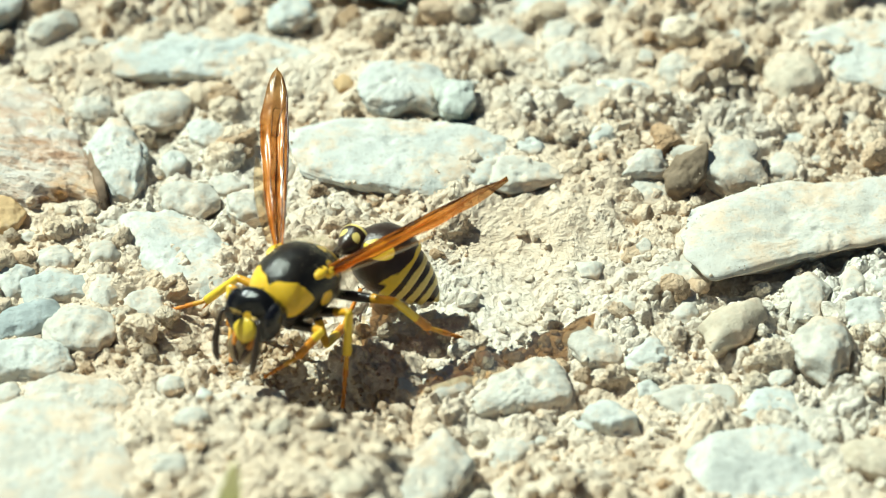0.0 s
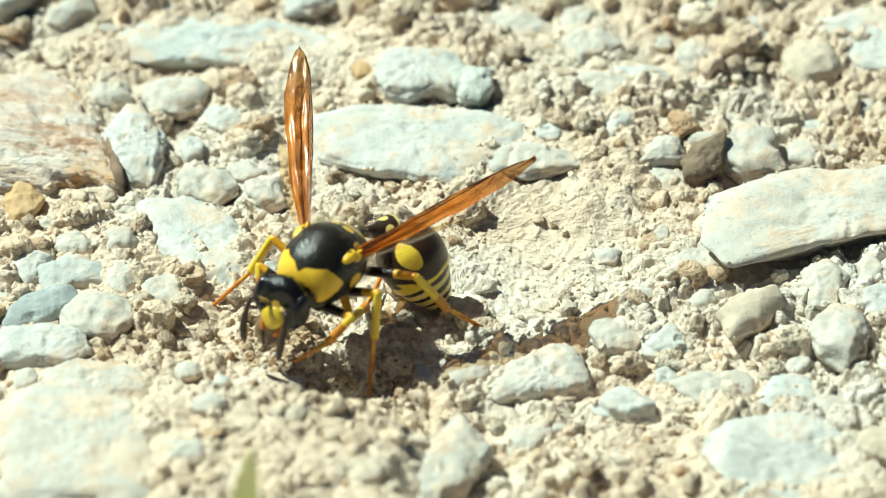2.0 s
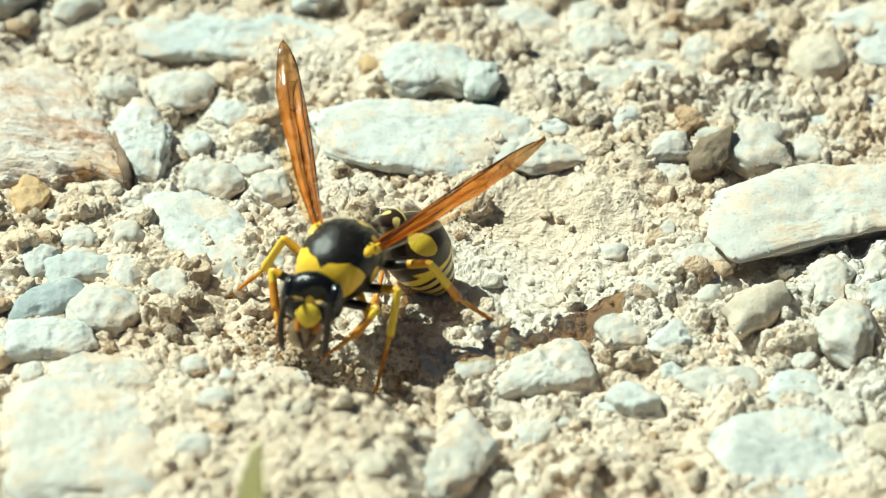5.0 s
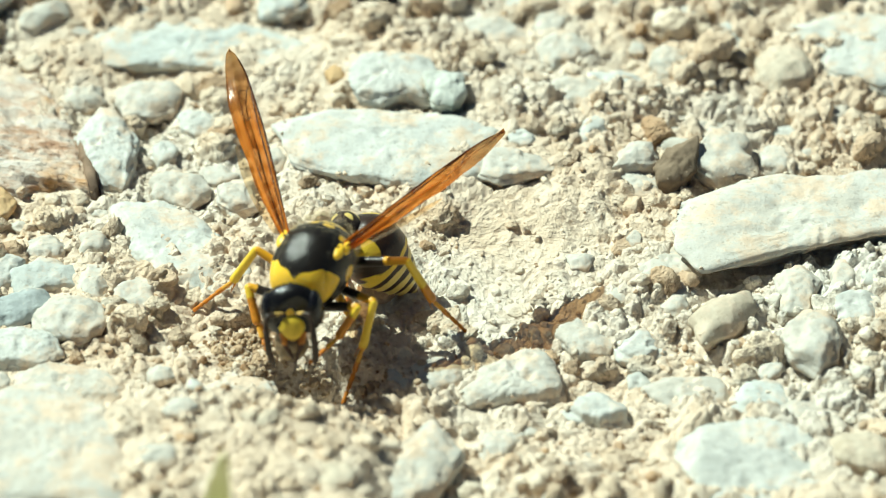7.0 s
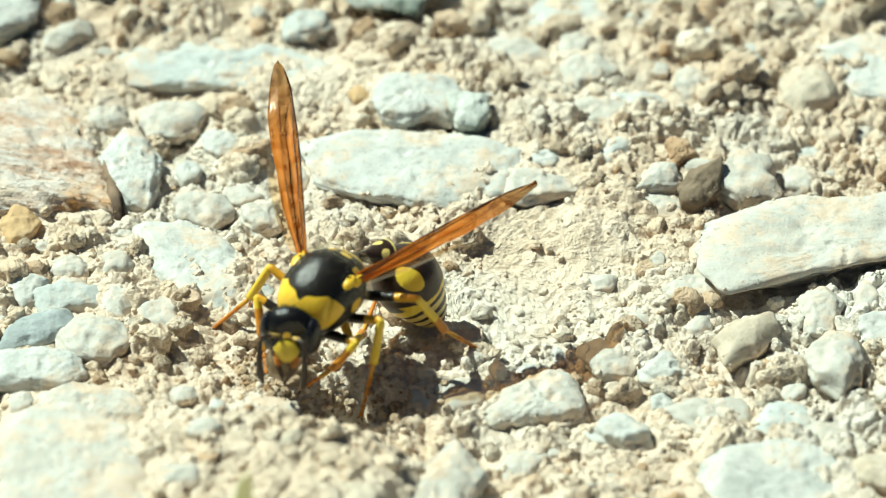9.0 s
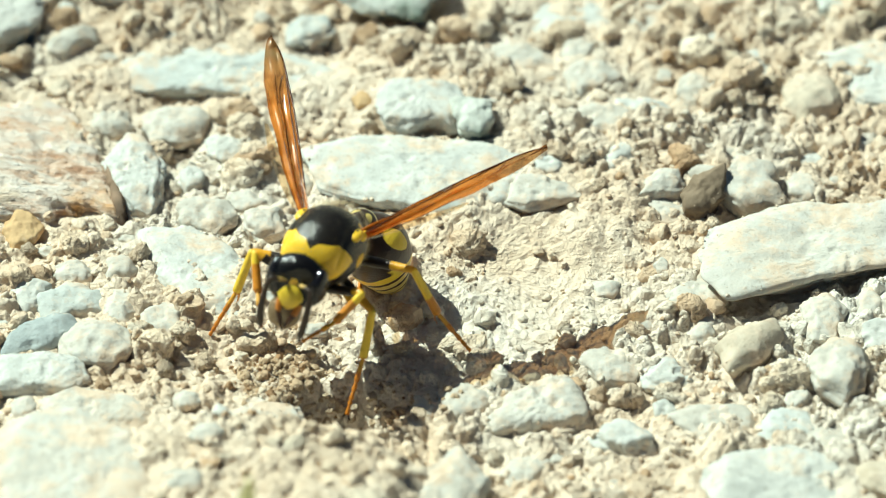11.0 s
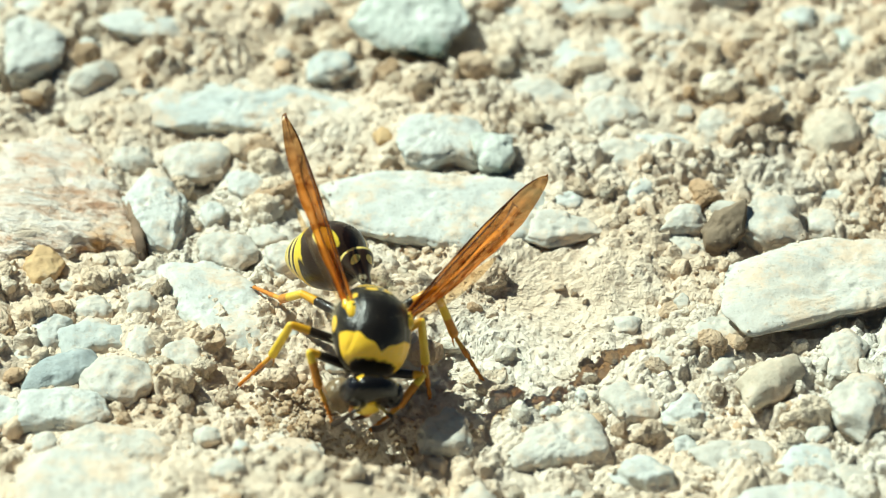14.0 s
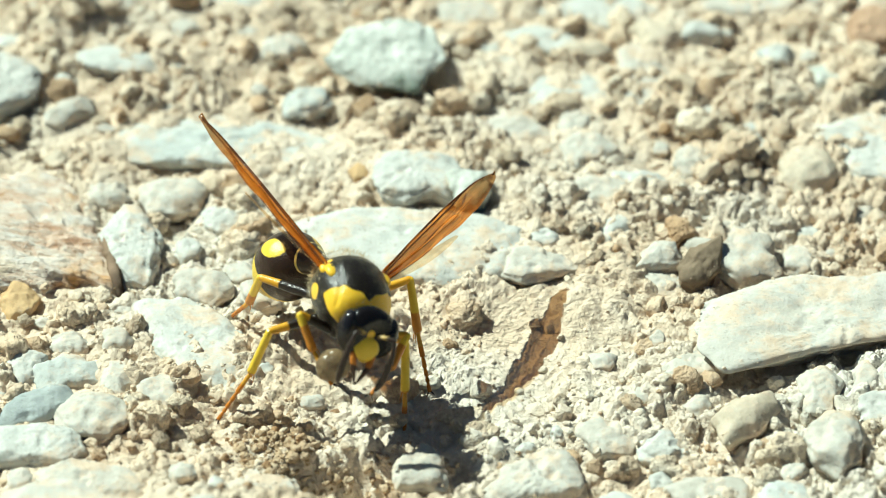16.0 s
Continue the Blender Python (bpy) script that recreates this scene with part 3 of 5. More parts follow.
stone("stone", "brownish stone below a white slab", PALE, 25.7, 16.7, (4.0, 2.4, -25), 0.7, 2.4, 39, sharp=4, under=0.35)
stone("stone", "tiny white pebble on soil", WHITE, -17.0, 8.9, (1.6, 2.1, 0), 0.5, 1.6, 54, sharp=4, under=0.35)
stone("stone", "tiny white pebble in packed soil", WHITE, -9.0, -0.9, (1.6, 2.0, 0), 0.2, 1.0, 55, sharp=4, under=0.35)
stone("stone", "low pale stone plate in soil", PALE, 17.1, 11.5, (7.3, 3.0, -3), 0.3, 1.6, 59, sharp=4, under=0.35)
stone("stone", "pale crumbly stone in soil", PALE, 9.0, 14.5, (4.0, 3.4, 0), 0.5, 2.0, 60, sharp=4, under=0.35)
stone("stone", "low pale stone in packed soil", PALE, 12.3, 5.6, (4.0, 3.1, 0), 0.3, 1.5, 61, sharp=4, under=0.35)
stone("flat_stone", "whitish limestone piece flat in soil", WHITE, 7.0, 26.3, (6.2, 4.1, 12), 0.4, 1.8, 64, sharp=4, under=0.35)
stone("flat_stone", "pale limestone piece flat in soil", PALE, 3.4, 21.4, (5.5, 3.5, -14), 0.4, 1.6, 65, sharp=4, under=0.35)
stone("stone", "whitish low stone among crumbs", WHITE, 11.2, 15.6, (4.0, 2.9, 8), 0.4, 1.6, 66, sharp=4, under=0.35)
stone("stone", "pale stone in the soil ridge", PALE, -11.3, -16.0, (5.1, 5.9, 0), 0.4, 2.0, 78, sharp=4, under=0.35)
stone("stone", "pale stone half buried in the ridge", PALE, -21.5, -15.3, (6.6, 5.9, 0), 0.4, 2.0, 79, sharp=4, under=0.35)
stone("stone", "low pale stone in crumbs", PALE, 15.0, -14.4, (5.8, 3.4, 0), 0.5, 2.0, 80, sharp=4, under=0.35)
stone("stone", "low pale stone in loose crumbs", PALE, 21.4, -16.6, (5.5, 3.1, 0), 0.5, 2.0, 81, sharp=4, under=0.35)


def strew_stones(count, seed):
    """Small stones of many sizes, half sunk between the large ones."""
    r = random.Random(seed)
    kinds = ((PALE, "small pale limestone chip sunk in soil"), (PALE, "dusty pale stone chip in crumbly soil"), (WHITE, "small whitish limestone chip in soil"), (TAN, "small tan stone chip in soil"), (PALE, "small cream stone chip in soil"))
    k = 0
    while k < count:
        y = -27 + 72 * r.random()
        x = (2 * r.random() - 1) * (26 + 0.14 * (y + 27))
        size = 1.3 + 2.6 * r.random() ** 1.8
        quiet = math.exp(-((x - 5) / 8) ** 2 - ((y + 1) / 6) ** 2) + math.exp(-((x + 6) / 8) ** 2 - ((y + 9) / 6) ** 2)
        if r.random() < quiet * 1.2 or any(math.hypot(x - f[0], y - f[1]) < 0.9 * float(f[2].mean()) + 0.45 * size for f in FOOT):
            continue
        mat, label = r.choice(kinds)
        low = 0.25 + 0.22 * size * r.random()
        stone("stone", label, mat, x, y, (size, size * r.uniform(0.55, 0.95), r.uniform(0, 180)), low, low + 0.5 * size, 200 + k, sharp=r.uniform(2.8, 5), under=0.35, gap=r.choice((0.0, 0.3, 0.6)), group="stone chips in the soil")
        k += 1


strew_stones(110, 4)


# ---- ground: one sheet of dry stony soil ----
def lattice(lo, hi, pitch, far):
    mid = list(np.arange(lo, hi, pitch))
    out, d = [], pitch
    a = mid[-1]
    while a < far:
        d *= 1.35
        a += d
        out.append(a)
    left, d, a = [], pitch, mid[0]
    while a > -far:
        d *= 1.35
        a -= d
        left.append(a)
    return np.array(left[::-1] + mid + out)


def granules(x, y, size, seed, cleft=4.5):
    """Rounded crumbs of uneven size pressed together, with clefts and missing ones between."""
    near, next_near, chance = cells(x, y, size, seed)
    return np.sqrt(np.clip(1 - (near / 0.78) ** 2, 0, 1)) * np.clip((next_near - near) * cleft, 0, 1) * (0.15 + 0.85 * chance)


def ground_sheet():
    xs, ys = lattice(-34, 34, 0.125, 60000), lattice(-29, 50, 0.125, 60000)
    X, Y = np.meshgrid(xs, ys)
    Z = relief(X, Y)
    flat = np.zeros_like(X)
    wx = X + 0.28 * rough_noise(np.stack([X * 0.9, Y * 0.9, flat], -1), 3, 71)
    wy = Y + 0.28 * rough_noise(np.stack([X * 0.9, Y * 0.9, flat + 7], -1), 3, 75)
    packed = np.maximum(np.exp(-((X - 6) / 9) ** 2 - ((Y - 0.5) / 6) ** 2), 0.8 * np.exp(-((X + 5) / 9) ** 2 - ((Y + 6) / 6) ** 2))
    bank = step(-16.0, -18.5, Y) * step(0.0, -4.0, X)
    patchy = smooth_noise(np.stack([X * 0.16, Y * 0.16, flat], -1), 5) + 0.5 * smooth_noise(np.stack([X * 0.4, Y * 0.4, flat], -1), 6)
    rough = 0.14 + 0.86 * step(-0.25, 0.65, patchy)
    rough = rough * (1 - 0.85 * packed) * (1 - 0.45 * bank)
    crust = np.minimum(granules(wx, wy, 2.9, 2, 5.0), 0.42) * 2.0
    lump = np.minimum(granules(wx, wy, 1.4, 16, 6.0), 0.5) * 1.6
    fine = 0.50 * rough_noise(np.stack([X * 0.22, Y * 0.22, flat], -1), 3, 9)
    fine += (0.3 + 0.7 * rough) * (1 - 0.5 * packed) * 0.72 * crust + rough * (0.78 * lump + 0.28 * granules(wx, wy, 0.55, 26))
    fine += 0.12 * rough_noise(np.stack([X * 1.7, Y * 1.7, flat], -1), 4, 33, 0.6)
    fine -= 0.6 * np.clip(np.abs(rough_noise(np.stack([wx * 0.35, wy * 0.35, flat], -1), 2, 51)) * -14 + 1, 0, 1) * (0.35 + 0.65 * rough)
    near = step(60, 45, np.abs(X)) * step(-50, -38, Y) * step(85, 65, Y)
    Z = Z + fine * near - 0.2 * near
    for x, y, rim, gap, high in FOOT:
        reach = float(rim.max()) * 1.5
        i0, i1 = np.searchsorted(ys, (y - reach, y + reach))
        j0, j1 = np.searchsorted(xs, (x - reach, x + reach))
        dx, dy = X[i0:i1, j0:j1] - x, Y[i0:i1, j0:j1] - y
        theta = np.arctan2(dy, dx)
        away = np.hypot(dx, dy) - rim_at(rim, theta)
        front = step(0.15, -0.55, np.sin(theta))
        banked = np.exp(-((away - 0.1) / 0.55) ** 2) * (1 - 0.8 * front) * 0.4
        level = relief(x, y) + high * 0.55
        lower = step(1.0, -1.5, Z[i0:i1, j0:j1] - level)
        Z[i0:i1, j0:j1] += banked * lower
        if gap:
            Z[i0:i1, j0:j1] -= gap * front * step(0.35, -0.25, away) * (0.6 + 0.4 * smooth_noise(np.stack([dx * 0.8, dy * 0.8, dx * 0], -1), 3))
    ny, nx = Z.shape
    verts = np.stack([X, Y, Z], -1).reshape(-1, 3) * MM
    a = (np.arange(ny - 1)[:, None] * nx + np.arange(nx - 1)[None, :]).reshape(-1)
    faces = np.stack([a, a + 1, a + nx + 1, a + nx], -1)
    ob = mesh_object("ground", verts.tolist(), faces.tolist(), SOIL)
    tagged(ob, "dry pale tan stony soil with crumbs and a dug pit", "ground", kind="structure")
    return xs, ys, Z


GX, GY, GZ = ground_sheet()


def height(x, y):
    i, j = np.clip(np.searchsorted(GY, y), 1, len(GY) - 1), np.clip(np.searchsorted(GX, x), 1, len(GX) - 1)
    return float(GZ[i, j])


# ---- loose crumbs of soil and grit ----
def crumb_shapes(level, count, seed):
    r = random.Random(seed)
    v, f = SPHERES[level]
    shapes = []
    for k in range(count):
        p = np.sign(v) * np.abs(v) ** r.uniform(0.75, 1.0)
        for _ in range(5):
            a, e = r.uniform(0, 6.283), r.uniform(-1.2, 1.4)
            n = np.array([math.cos(a) * math.cos(e), math.sin(a) * math.cos(e), math.sin(e)])
            p = p - np.maximum(p @ n - r.uniform(0.6, 0.95), 0)[:, None] * n
        w = 0.30 * rough_noise(v * 1.1 + 5 * k, 2, seed + k) + (0.22 * np.abs(rough_noise(v * 2.6 + 3 * k, 3, seed + k + 40)) if level > 2 else 0)
        shapes.append((p + v * w[:, None]) * np.array([1, r.uniform(0.7, 1.0), r.uniform(0.6, 0.9)]))
    return shapes, f


def inside_stone(x, y, margin):
    for sx, sy, rim, gap, high in FOOT:
        dx, dy = x - sx, y - sy
        if abs(dx) > 12 or abs(dy) > 12:
            continue
        if math.hypot(dx, dy) < margin * rim[int((math.atan2(dy, dx) % 6.2832) * 114.59) % 720]:
            return True
    return False


def strewn(count, seed, margin, thin_patch):
    """Places for loose bits: few on the packed patch and in the pit."""
    r = np.random.RandomState(seed)
    while count:
        y = -30 + 84 * r.rand()
        x = (2 * r.rand() - 1) * (27 + 0.12 * (y + 30))
        patch = math.exp(-((x - 5.5) / 8.5) ** 2 - ((y - 0.5) / 6.0) ** 2)
        walked = math.exp(-((x + 5) / 9) ** 2 - ((y + 6) / 6) ** 2)
        pit = math.exp(-(((x + 6.5) / 7.5) ** 2 + ((y + 11) / 4.2) ** 2) ** 2)
        if r.rand() < thin_patch * max(patch, 0.85 * walked, pit) or (margin and inside_stone(x, y, margin)):
            continue
        bank = y < -16.0 and x < 2 and r.rand() < (1.0 if thin_patch >= 1.0 else 0.45)
        if bank or noise.noise((x * 0.16, y * 0.16, seed)) < -0.25:
            continue
        count -= 1
        yield x, y


STONE_TREES = [(ob.matrix_world.copy(), ob.matrix_world.inverted(), BVHTree.FromPolygons([v.co for v in ob.data.vertices], [p.vertices for p in ob.data.polygons])) for ob in STONES]


def top(x, y):
    """Height of the highest surface at a place: soil or stone."""
    best = height(x, y)
    for k, (sx, sy, rim, gap, high) in enumerate(FOOT):
        if math.hypot(x - sx, y - sy) < 1.1 * rim[int((math.atan2(y - sy, x - sx) % 6.2832) * 114.59) % 720]:
            m, inv, tree = STONE_TREES[k]
            hit = tree.ray_cast(inv @ Vector((x * MM, y * MM, 0.05)), inv.to_3x3() @ Vector((0, 0, -1)))
            if hit[0] is not None:
                best = max(best, (m @ hit[0]).z / MM)
    return best


def crumbs(name, label, level, count, small, large, seed, margin, thin_patch=0.9, spots=None, mat=None):
    shapes, f = crumb_shapes(level, 24, seed)
    r = np.random.RandomState(seed + 100)
    verts, faces, total = [], [], 0
    for x, y in spots or strewn(count, seed, margin, thin_patch):
        s = (small + (large - small) * r.rand() ** 3.0) / 2
        a, b = r.uniform(0, 6.283), r.uniform(-0.5, 0.5)
        p = shapes[r.randint(24)] * s
        rx = np.array([[1, 0, 0], [0, math.cos(b), -math.sin(b)], [0, math.sin(b), math.cos(b)]])
        rz = np.array([[math.cos(a), -math.sin(a), 0], [math.sin(a), math.cos(a), 0], [0, 0, 1]])
        p = p @ rx.T @ rz.T + np.array([x, y, top(x, y) + s * r.uniform(-0.15, 0.35)])
        verts.append(p)
        faces.append(f + total)
        total += len(p)
    ob = mesh_object(name, (np.concatenate(verts) * MM).tolist(), np.concatenate(faces).tolist(), mat or CRUMB)
    return tagged(ob, label, "soil", kind="stuff")


def clods(count, small, large, seed):
    """Separate clods of soil, each an object on one of a dozen shapes."""
    shapes, f = crumb_shapes(4, 12, seed)
    meshes = [mesh_object("soil_clod", (p * MM).tolist(), f.tolist(), CLOD).data for p in shapes]
    for me in meshes:
        bpy.data.objects.remove(next(o for o in scene.objects if o.data is me))
    r = np.random.RandomState(seed)
    for x, y in strewn(count, seed, 1.05, 1.0):
        s = (small + (large - small) * r.rand() ** 2.0) / 2
        ob = new("soil_clod", meshes[r.randint(12)])
        ob.matrix_world = pose(x * MM, y * MM, (height(x, y) + s * r.uniform(0.0, 0.3)) * MM, r.uniform(-30, 30), r.uniform(-30, 30), r.uniform(0, 360)) @ Matrix.Scale(s, 4)
        tagged(ob, "crumbly tan clod of dry soil", "soil clod", "soil clods")


crumbs("soil_crumbs", "loose tan and pale soil crumbs on the ground", 3, 1000, 0.6, 1.5, 6, 1.0)
crumbs("small_crumbs", "small loose soil crumbs between stones", 2, 3600, 0.25, 0.7, 8, 0.97, 0.7)
crumbs("grit", "fine pale grit strewn over soil and stones", 1, 6000, 0.08, 0.24, 7, 0.9, 0.3)
clods(230, 1.1, 2.6, 5)


def dug_out():
    """Places of the damp crumbs thrown out beside the pit."""
    r = np.random.RandomState(21)
    return [(-10.2 + 1.5 * r.randn(), -10.3 + 1.5 * r.randn()) for _ in range(420)] + [(-5.0 + 2.4 * r.randn(), -12.4 + 1.0 * r.randn()) for _ in range(110)]


crumbs("dug_soil", "brown freshly dug soil crumbs beside the pit", 3, 0, 0.15, 0.75, 22, 0, 0, dug_out(), DAMP)


# ---- the wasp: materials ----
def chitin(name, dark, bright, rough=0.32, pitted=0.5, pit_scale=9000):
    """Shell with a two-colour marking: where the mesh's marking value is above zero it is bright."""
    m, nodes, links, b = material(name, rough, 0.0, 0.38)
    at = nodes.new("ShaderNodeAttribute")
    at.attribute_name = "marking"
    co = nodes.new("ShaderNodeTexCoord").outputs["Object"]
    n1 = noise_node(nodes, links, co, 2600, 3, 0.6)
    n2 = noise_node(nodes, links, co, 14000, 2, 0.6)
    wob = nodes.new("ShaderNodeMath")
    wob.operation = "MULTIPLY_ADD"
    links.new(n1, wob.inputs[0])
    wob.inputs[1].default_value, wob.inputs[2].default_value = 0.13, -0.065
    add = nodes.new("ShaderNodeMath")
    add.operation = "ADD"
    links.new(at.outputs["Fac"], add.inputs[0])
    links.new(wob.outputs[0], add.inputs[1])
    edge = nodes.new("ShaderNodeMapRange")
    edge.inputs["From Min"].default_value, edge.inputs["From Max"].default_value = -0.03, 0.03
    links.new(add.outputs[0], edge.inputs["Value"])
    light = mixed(nodes, links, n1, tuple(v * 0.82 for v in bright), bright)
    shade = mixed(nodes, links, n1, tuple(v * 0.6 for v in dark), tuple(v * 1.3 for v in dark))
    links.new(mixed(nodes, links, edge.outputs[0], shade, light), b.inputs["Base Color"])
    punctures = nodes.new("ShaderNodeTexVoronoi")
    punctures.inputs["Scale"].default_value = pit_scale
    links.new(co, punctures.inputs["Vector"])
    bumped(nodes, links, b, [(n1, 0.22, 0.00006), (punctures.outputs["Distance"], pitted, 0.00008 * pitted), (n2, 0.25, 0.00002)])
    b.inputs["Coat Weight"].default_value = 0.14
    links.new(b.inputs["Normal"].links[0].from_socket, b.inputs["Coat Normal"])
    b.inputs["Coat Roughness"].default_value = 0.16
    return m


YELLOW = (0.99, 0.615, 0.045)
BODY = chitin("black_and_yellow_shell", (0.011, 0.008, 0.006), YELLOW, 0.30, 0.50, 10500)
ABDOMEN = chitin("brown_black_and_yellow_shell", (0.034, 0.018, 0.011), (0.88, 0.64, 0.06), 0.30)
RING = chitin("brown_black_and_cream_shell", (0.034, 0.018, 0.011), (0.84, 0.66, 0.20), 0.30)
FEMUR = chitin("black_and_orange_leg_shell", (0.018, 0.011, 0.008), (0.74, 0.38, 0.02), 0.35)
TIBIA = chitin("yellow_and_orange_leg_shell", (0.62, 0.24, 0.02), (0.90, 0.62, 0.05), 0.4)
CLYPEUS = chitin("yellow_face_shell", (0.6, 0.36, 0.02), (0.84, 0.60, 0.05), 0.35)
TARSUS = chitin("orange_leg_shell", (0.60, 0.21, 0.02), (0.72, 0.36, 0.04), 0.45)
ANTENNA = chitin("dark_brown_feeler_shell", (0.030, 0.016, 0.010), (0.62, 0.42, 0.12), 0.5)
MANDIBLE = chitin("rust_jaw_shell", (0.05, 0.02, 0.01), (0.55, 0.20, 0.03), 0.35)
HEAD_SHELL = chitin("glossy_black_and_yellow_shell", (0.006, 0.005, 0.005), YELLOW, 0.2)
EYE_SHELL = chitin("glossy_black_eye", (0.010, 0.009, 0.012), (0.05, 0.03, 0.02), 0.12)


def wing_material(name, amber, tip, see_through):
    m, nodes, links, b = material(name, 0.22, 0.0, 0.7)
    co = nodes.new("ShaderNodeTexCoord").outputs["Object"]
    sep = nodes.new("ShaderNodeSeparateXYZ")
    links.new(co, sep.inputs[0])
    n1 = noise_node(nodes, links, co, 900, 3, 0.6)
    along = nodes.new("ShaderNodeMapRange")
    along.inputs["From Min"].default_value, along.inputs["From Max"].default_value = 0.0075, 0.0115
    links.new(sep.outputs["Y"], along.inputs["Value"])
    lengthwise = nodes.new("ShaderNodeMapping")
    lengthwise.inputs["Scale"].default_value = (1.0, 0.035, 1.0)
    links.new(co, lengthwise.inputs["Vector"])
    pleat = noise_node(nodes, links, lengthwise.outputs[0], 2600, 2, 0.5)
    body = mixed(nodes, links, grey_ramp(nodes, links, pleat, 0.36, 0.56), (amber[0] * 0.66, amber[1] * 0.50, amber[2] * 0.38), amber)
    body = mixed(nodes, links, along.outputs[0], body, tip)
    links.new(body, b.inputs["Base Color"])
    bumped(nodes, links, b, [(pleat, 0.8, 0.0001), (n1, 0.4, 0.00005)])
    b.inputs["Coat Weight"].default_value = 0.3
    lit = nodes.new("ShaderNodeBsdfTranslucent")
    links.new(body, lit.inputs["Color"])
    clear = nodes.new("ShaderNodeBsdfTransparent")
    links.new(mixed(nodes, links, 0.8, body, (1.0, 0.82, 0.56)), clear.inputs["Color"])
    s1, s2 = nodes.new("ShaderNodeMixShader"), nodes.new("ShaderNodeMixShader")
    s1.inputs[0].default_value = 0.45
    links.new(b.outputs[0], s1.inputs[1])
    links.new(lit.outputs[0], s1.inputs[2])
    thin = nodes.new("ShaderNodeMath")
    thin.operation = "MULTIPLY_ADD"
    links.new(along.outputs[0], thin.inputs[0])
    thin.inputs[1].default_value, thin.inputs[2].default_value = 0.16, see_through
    links.new(thin.outputs[0], s2.inputs[0])
    links.new(s1.outputs[0], s2.inputs[1])
    links.new(clear.outputs[0], s2.inputs[2])
    links.new(s2.outputs[0], nodes["Material Output"].inputs["Surface"])
    return m


WING = wing_material("amber_wing", (0.86, 0.36, 0.05), (0.26, 0.14, 0.08), 0.54)
HIND = wing_material("clear_wing", (0.78, 0.66, 0.50), (0.5, 0.42, 0.34), 0.80)
VEIN = chitin("red_brown_vein", (0.085, 0.026, 0.009), (0.2, 0.06, 0.02), 0.28)
HAIR = chitin("pale_hair", (0.62, 0.52, 0.34), (0.62, 0.52, 0.34), 0.7)


# ---- the wasp: shapes, in millimetres; y ahead, z up, x to its right ----
def curve_through(rows, t):
    """Smooth values between rows of (t, values...)."""
    ts = [r[0] for r in rows]
    if t <= ts[0]:
        return np.array(rows[0][1:], float)
    if t >= ts[-1]:
        return np.array(rows[-1][1:], float)
    k = max(i for i, s in enumerate(ts) if s <= t)
    p = [np.array(r[1:], float) for r in rows]

    def slope(i):
        if i == 0 or i == len(p) - 1:
            return np.zeros_like(p[0])
        a, b = (p[i] - p[i - 1]) / (ts[i] - ts[i - 1]), (p[i + 1] - p[i]) / (ts[i + 1] - ts[i])
        return np.where(a * b > 0, 2 * a * b / (a + b + 1e-12 * (a + b == 0)), 0.0)

    h = ts[k + 1] - ts[k]
    u = (t - ts[k]) / h
    return ((1 + 2 * u) * (1 - u) ** 2 * p[k] + u * (1 - u) ** 2 * h * slope(k) + u * u * (3 - 2 * u) * p[k + 1] + u * u * (u - 1) * h * slope(k + 1))


def marked(ob, marking):
    """Stores the marking value of each corner point; without a rule all is dark."""
    co = np.empty(len(ob.data.vertices) * 3)
    ob.data.vertices.foreach_get("co", co)
    values = marking(co.reshape(-1, 3) / MM) if marking else np.full(len(ob.data.vertices), -1.0)
    ob.data.attributes.new("marking", "FLOAT", "POINT").data.foreach_set("value", np.clip(values, -1, 1).astype(np.float32))
    return ob


def part(name, verts, faces, mat, parent, label="", marking=None):
    ob = mesh_object(name, (np.asarray(verts) * MM).tolist(), faces, mat)
    marked(ob, marking)
    ob.parent = parent
    return tagged(ob, label)


def ring_faces(rows, n):
    faces = []
    for i in range(rows - 1):
        for j in range(n):
            k = (j + 1) % n
            faces.append((i * n + j, i * n + k, (i + 1) * n + k, (i + 1) * n + j))
    faces.append(tuple(range(n))[::-1])
    faces.append(tuple((rows - 1) * n + j for j in range(n)))
    return faces


def loft(sections, steps=40, n=48, square=1.0):
    """A closed body along y through sections of (y, half width, half height, middle height)."""
    ys = np.linspace(0, len(sections) - 1, steps)
    table = [(i, *s) for i, s in enumerate(sections)]
    verts = []
    for s in ys:
        y, rx, rz, zc = curve_through(table, s)
        for j in range(n):
            a = 2 * math.pi * j / n
            c, d = math.cos(a), math.sin(a)
            verts.append((rx * math.copysign(abs(c) ** square, c), y, zc + rz * math.copysign(abs(d) ** square, d)))
    return np.array(verts), ring_faces(steps, n)


def tube(points, radii, n=12, steps=28):
    """A bent, tapering rod through points."""
    table = [(i, *p, r) for i, (p, r) in enumerate(zip(points, radii))]
    spots = [curve_through(table, s) for s in np.linspace(0, len(points) - 1, steps)]
    verts = []
    for i, s in enumerate(spots):
        ahead = Vector(spots[min(i + 1, steps - 1)][:3] - spots[max(i - 1, 0)][:3]).normalized()
        side = ahead.cross(Vector((0.31, 0.17, 0.93))).normalized()
        up = side.cross(ahead)
        for j in range(n):
            a = 2 * math.pi * j / n
            verts.append(tuple(Vector(s[:3]) + (side * math.cos(a) + up * math.sin(a)) * s[3]))
    return np.array(verts), ring_faces(steps, n)


def ellipsoid(level, centre, size):
    v, f = SPHERES[level]
    return v * np.array(size) + np.array(centre), f.tolist()


def spot(p, x, y, rx, ry):
    """Marking value of an oval on both sides of the back."""
    return 1 - np.hypot((np.abs(p[:, 0]) - x) / rx, (p[:, 1] - y) / ry)


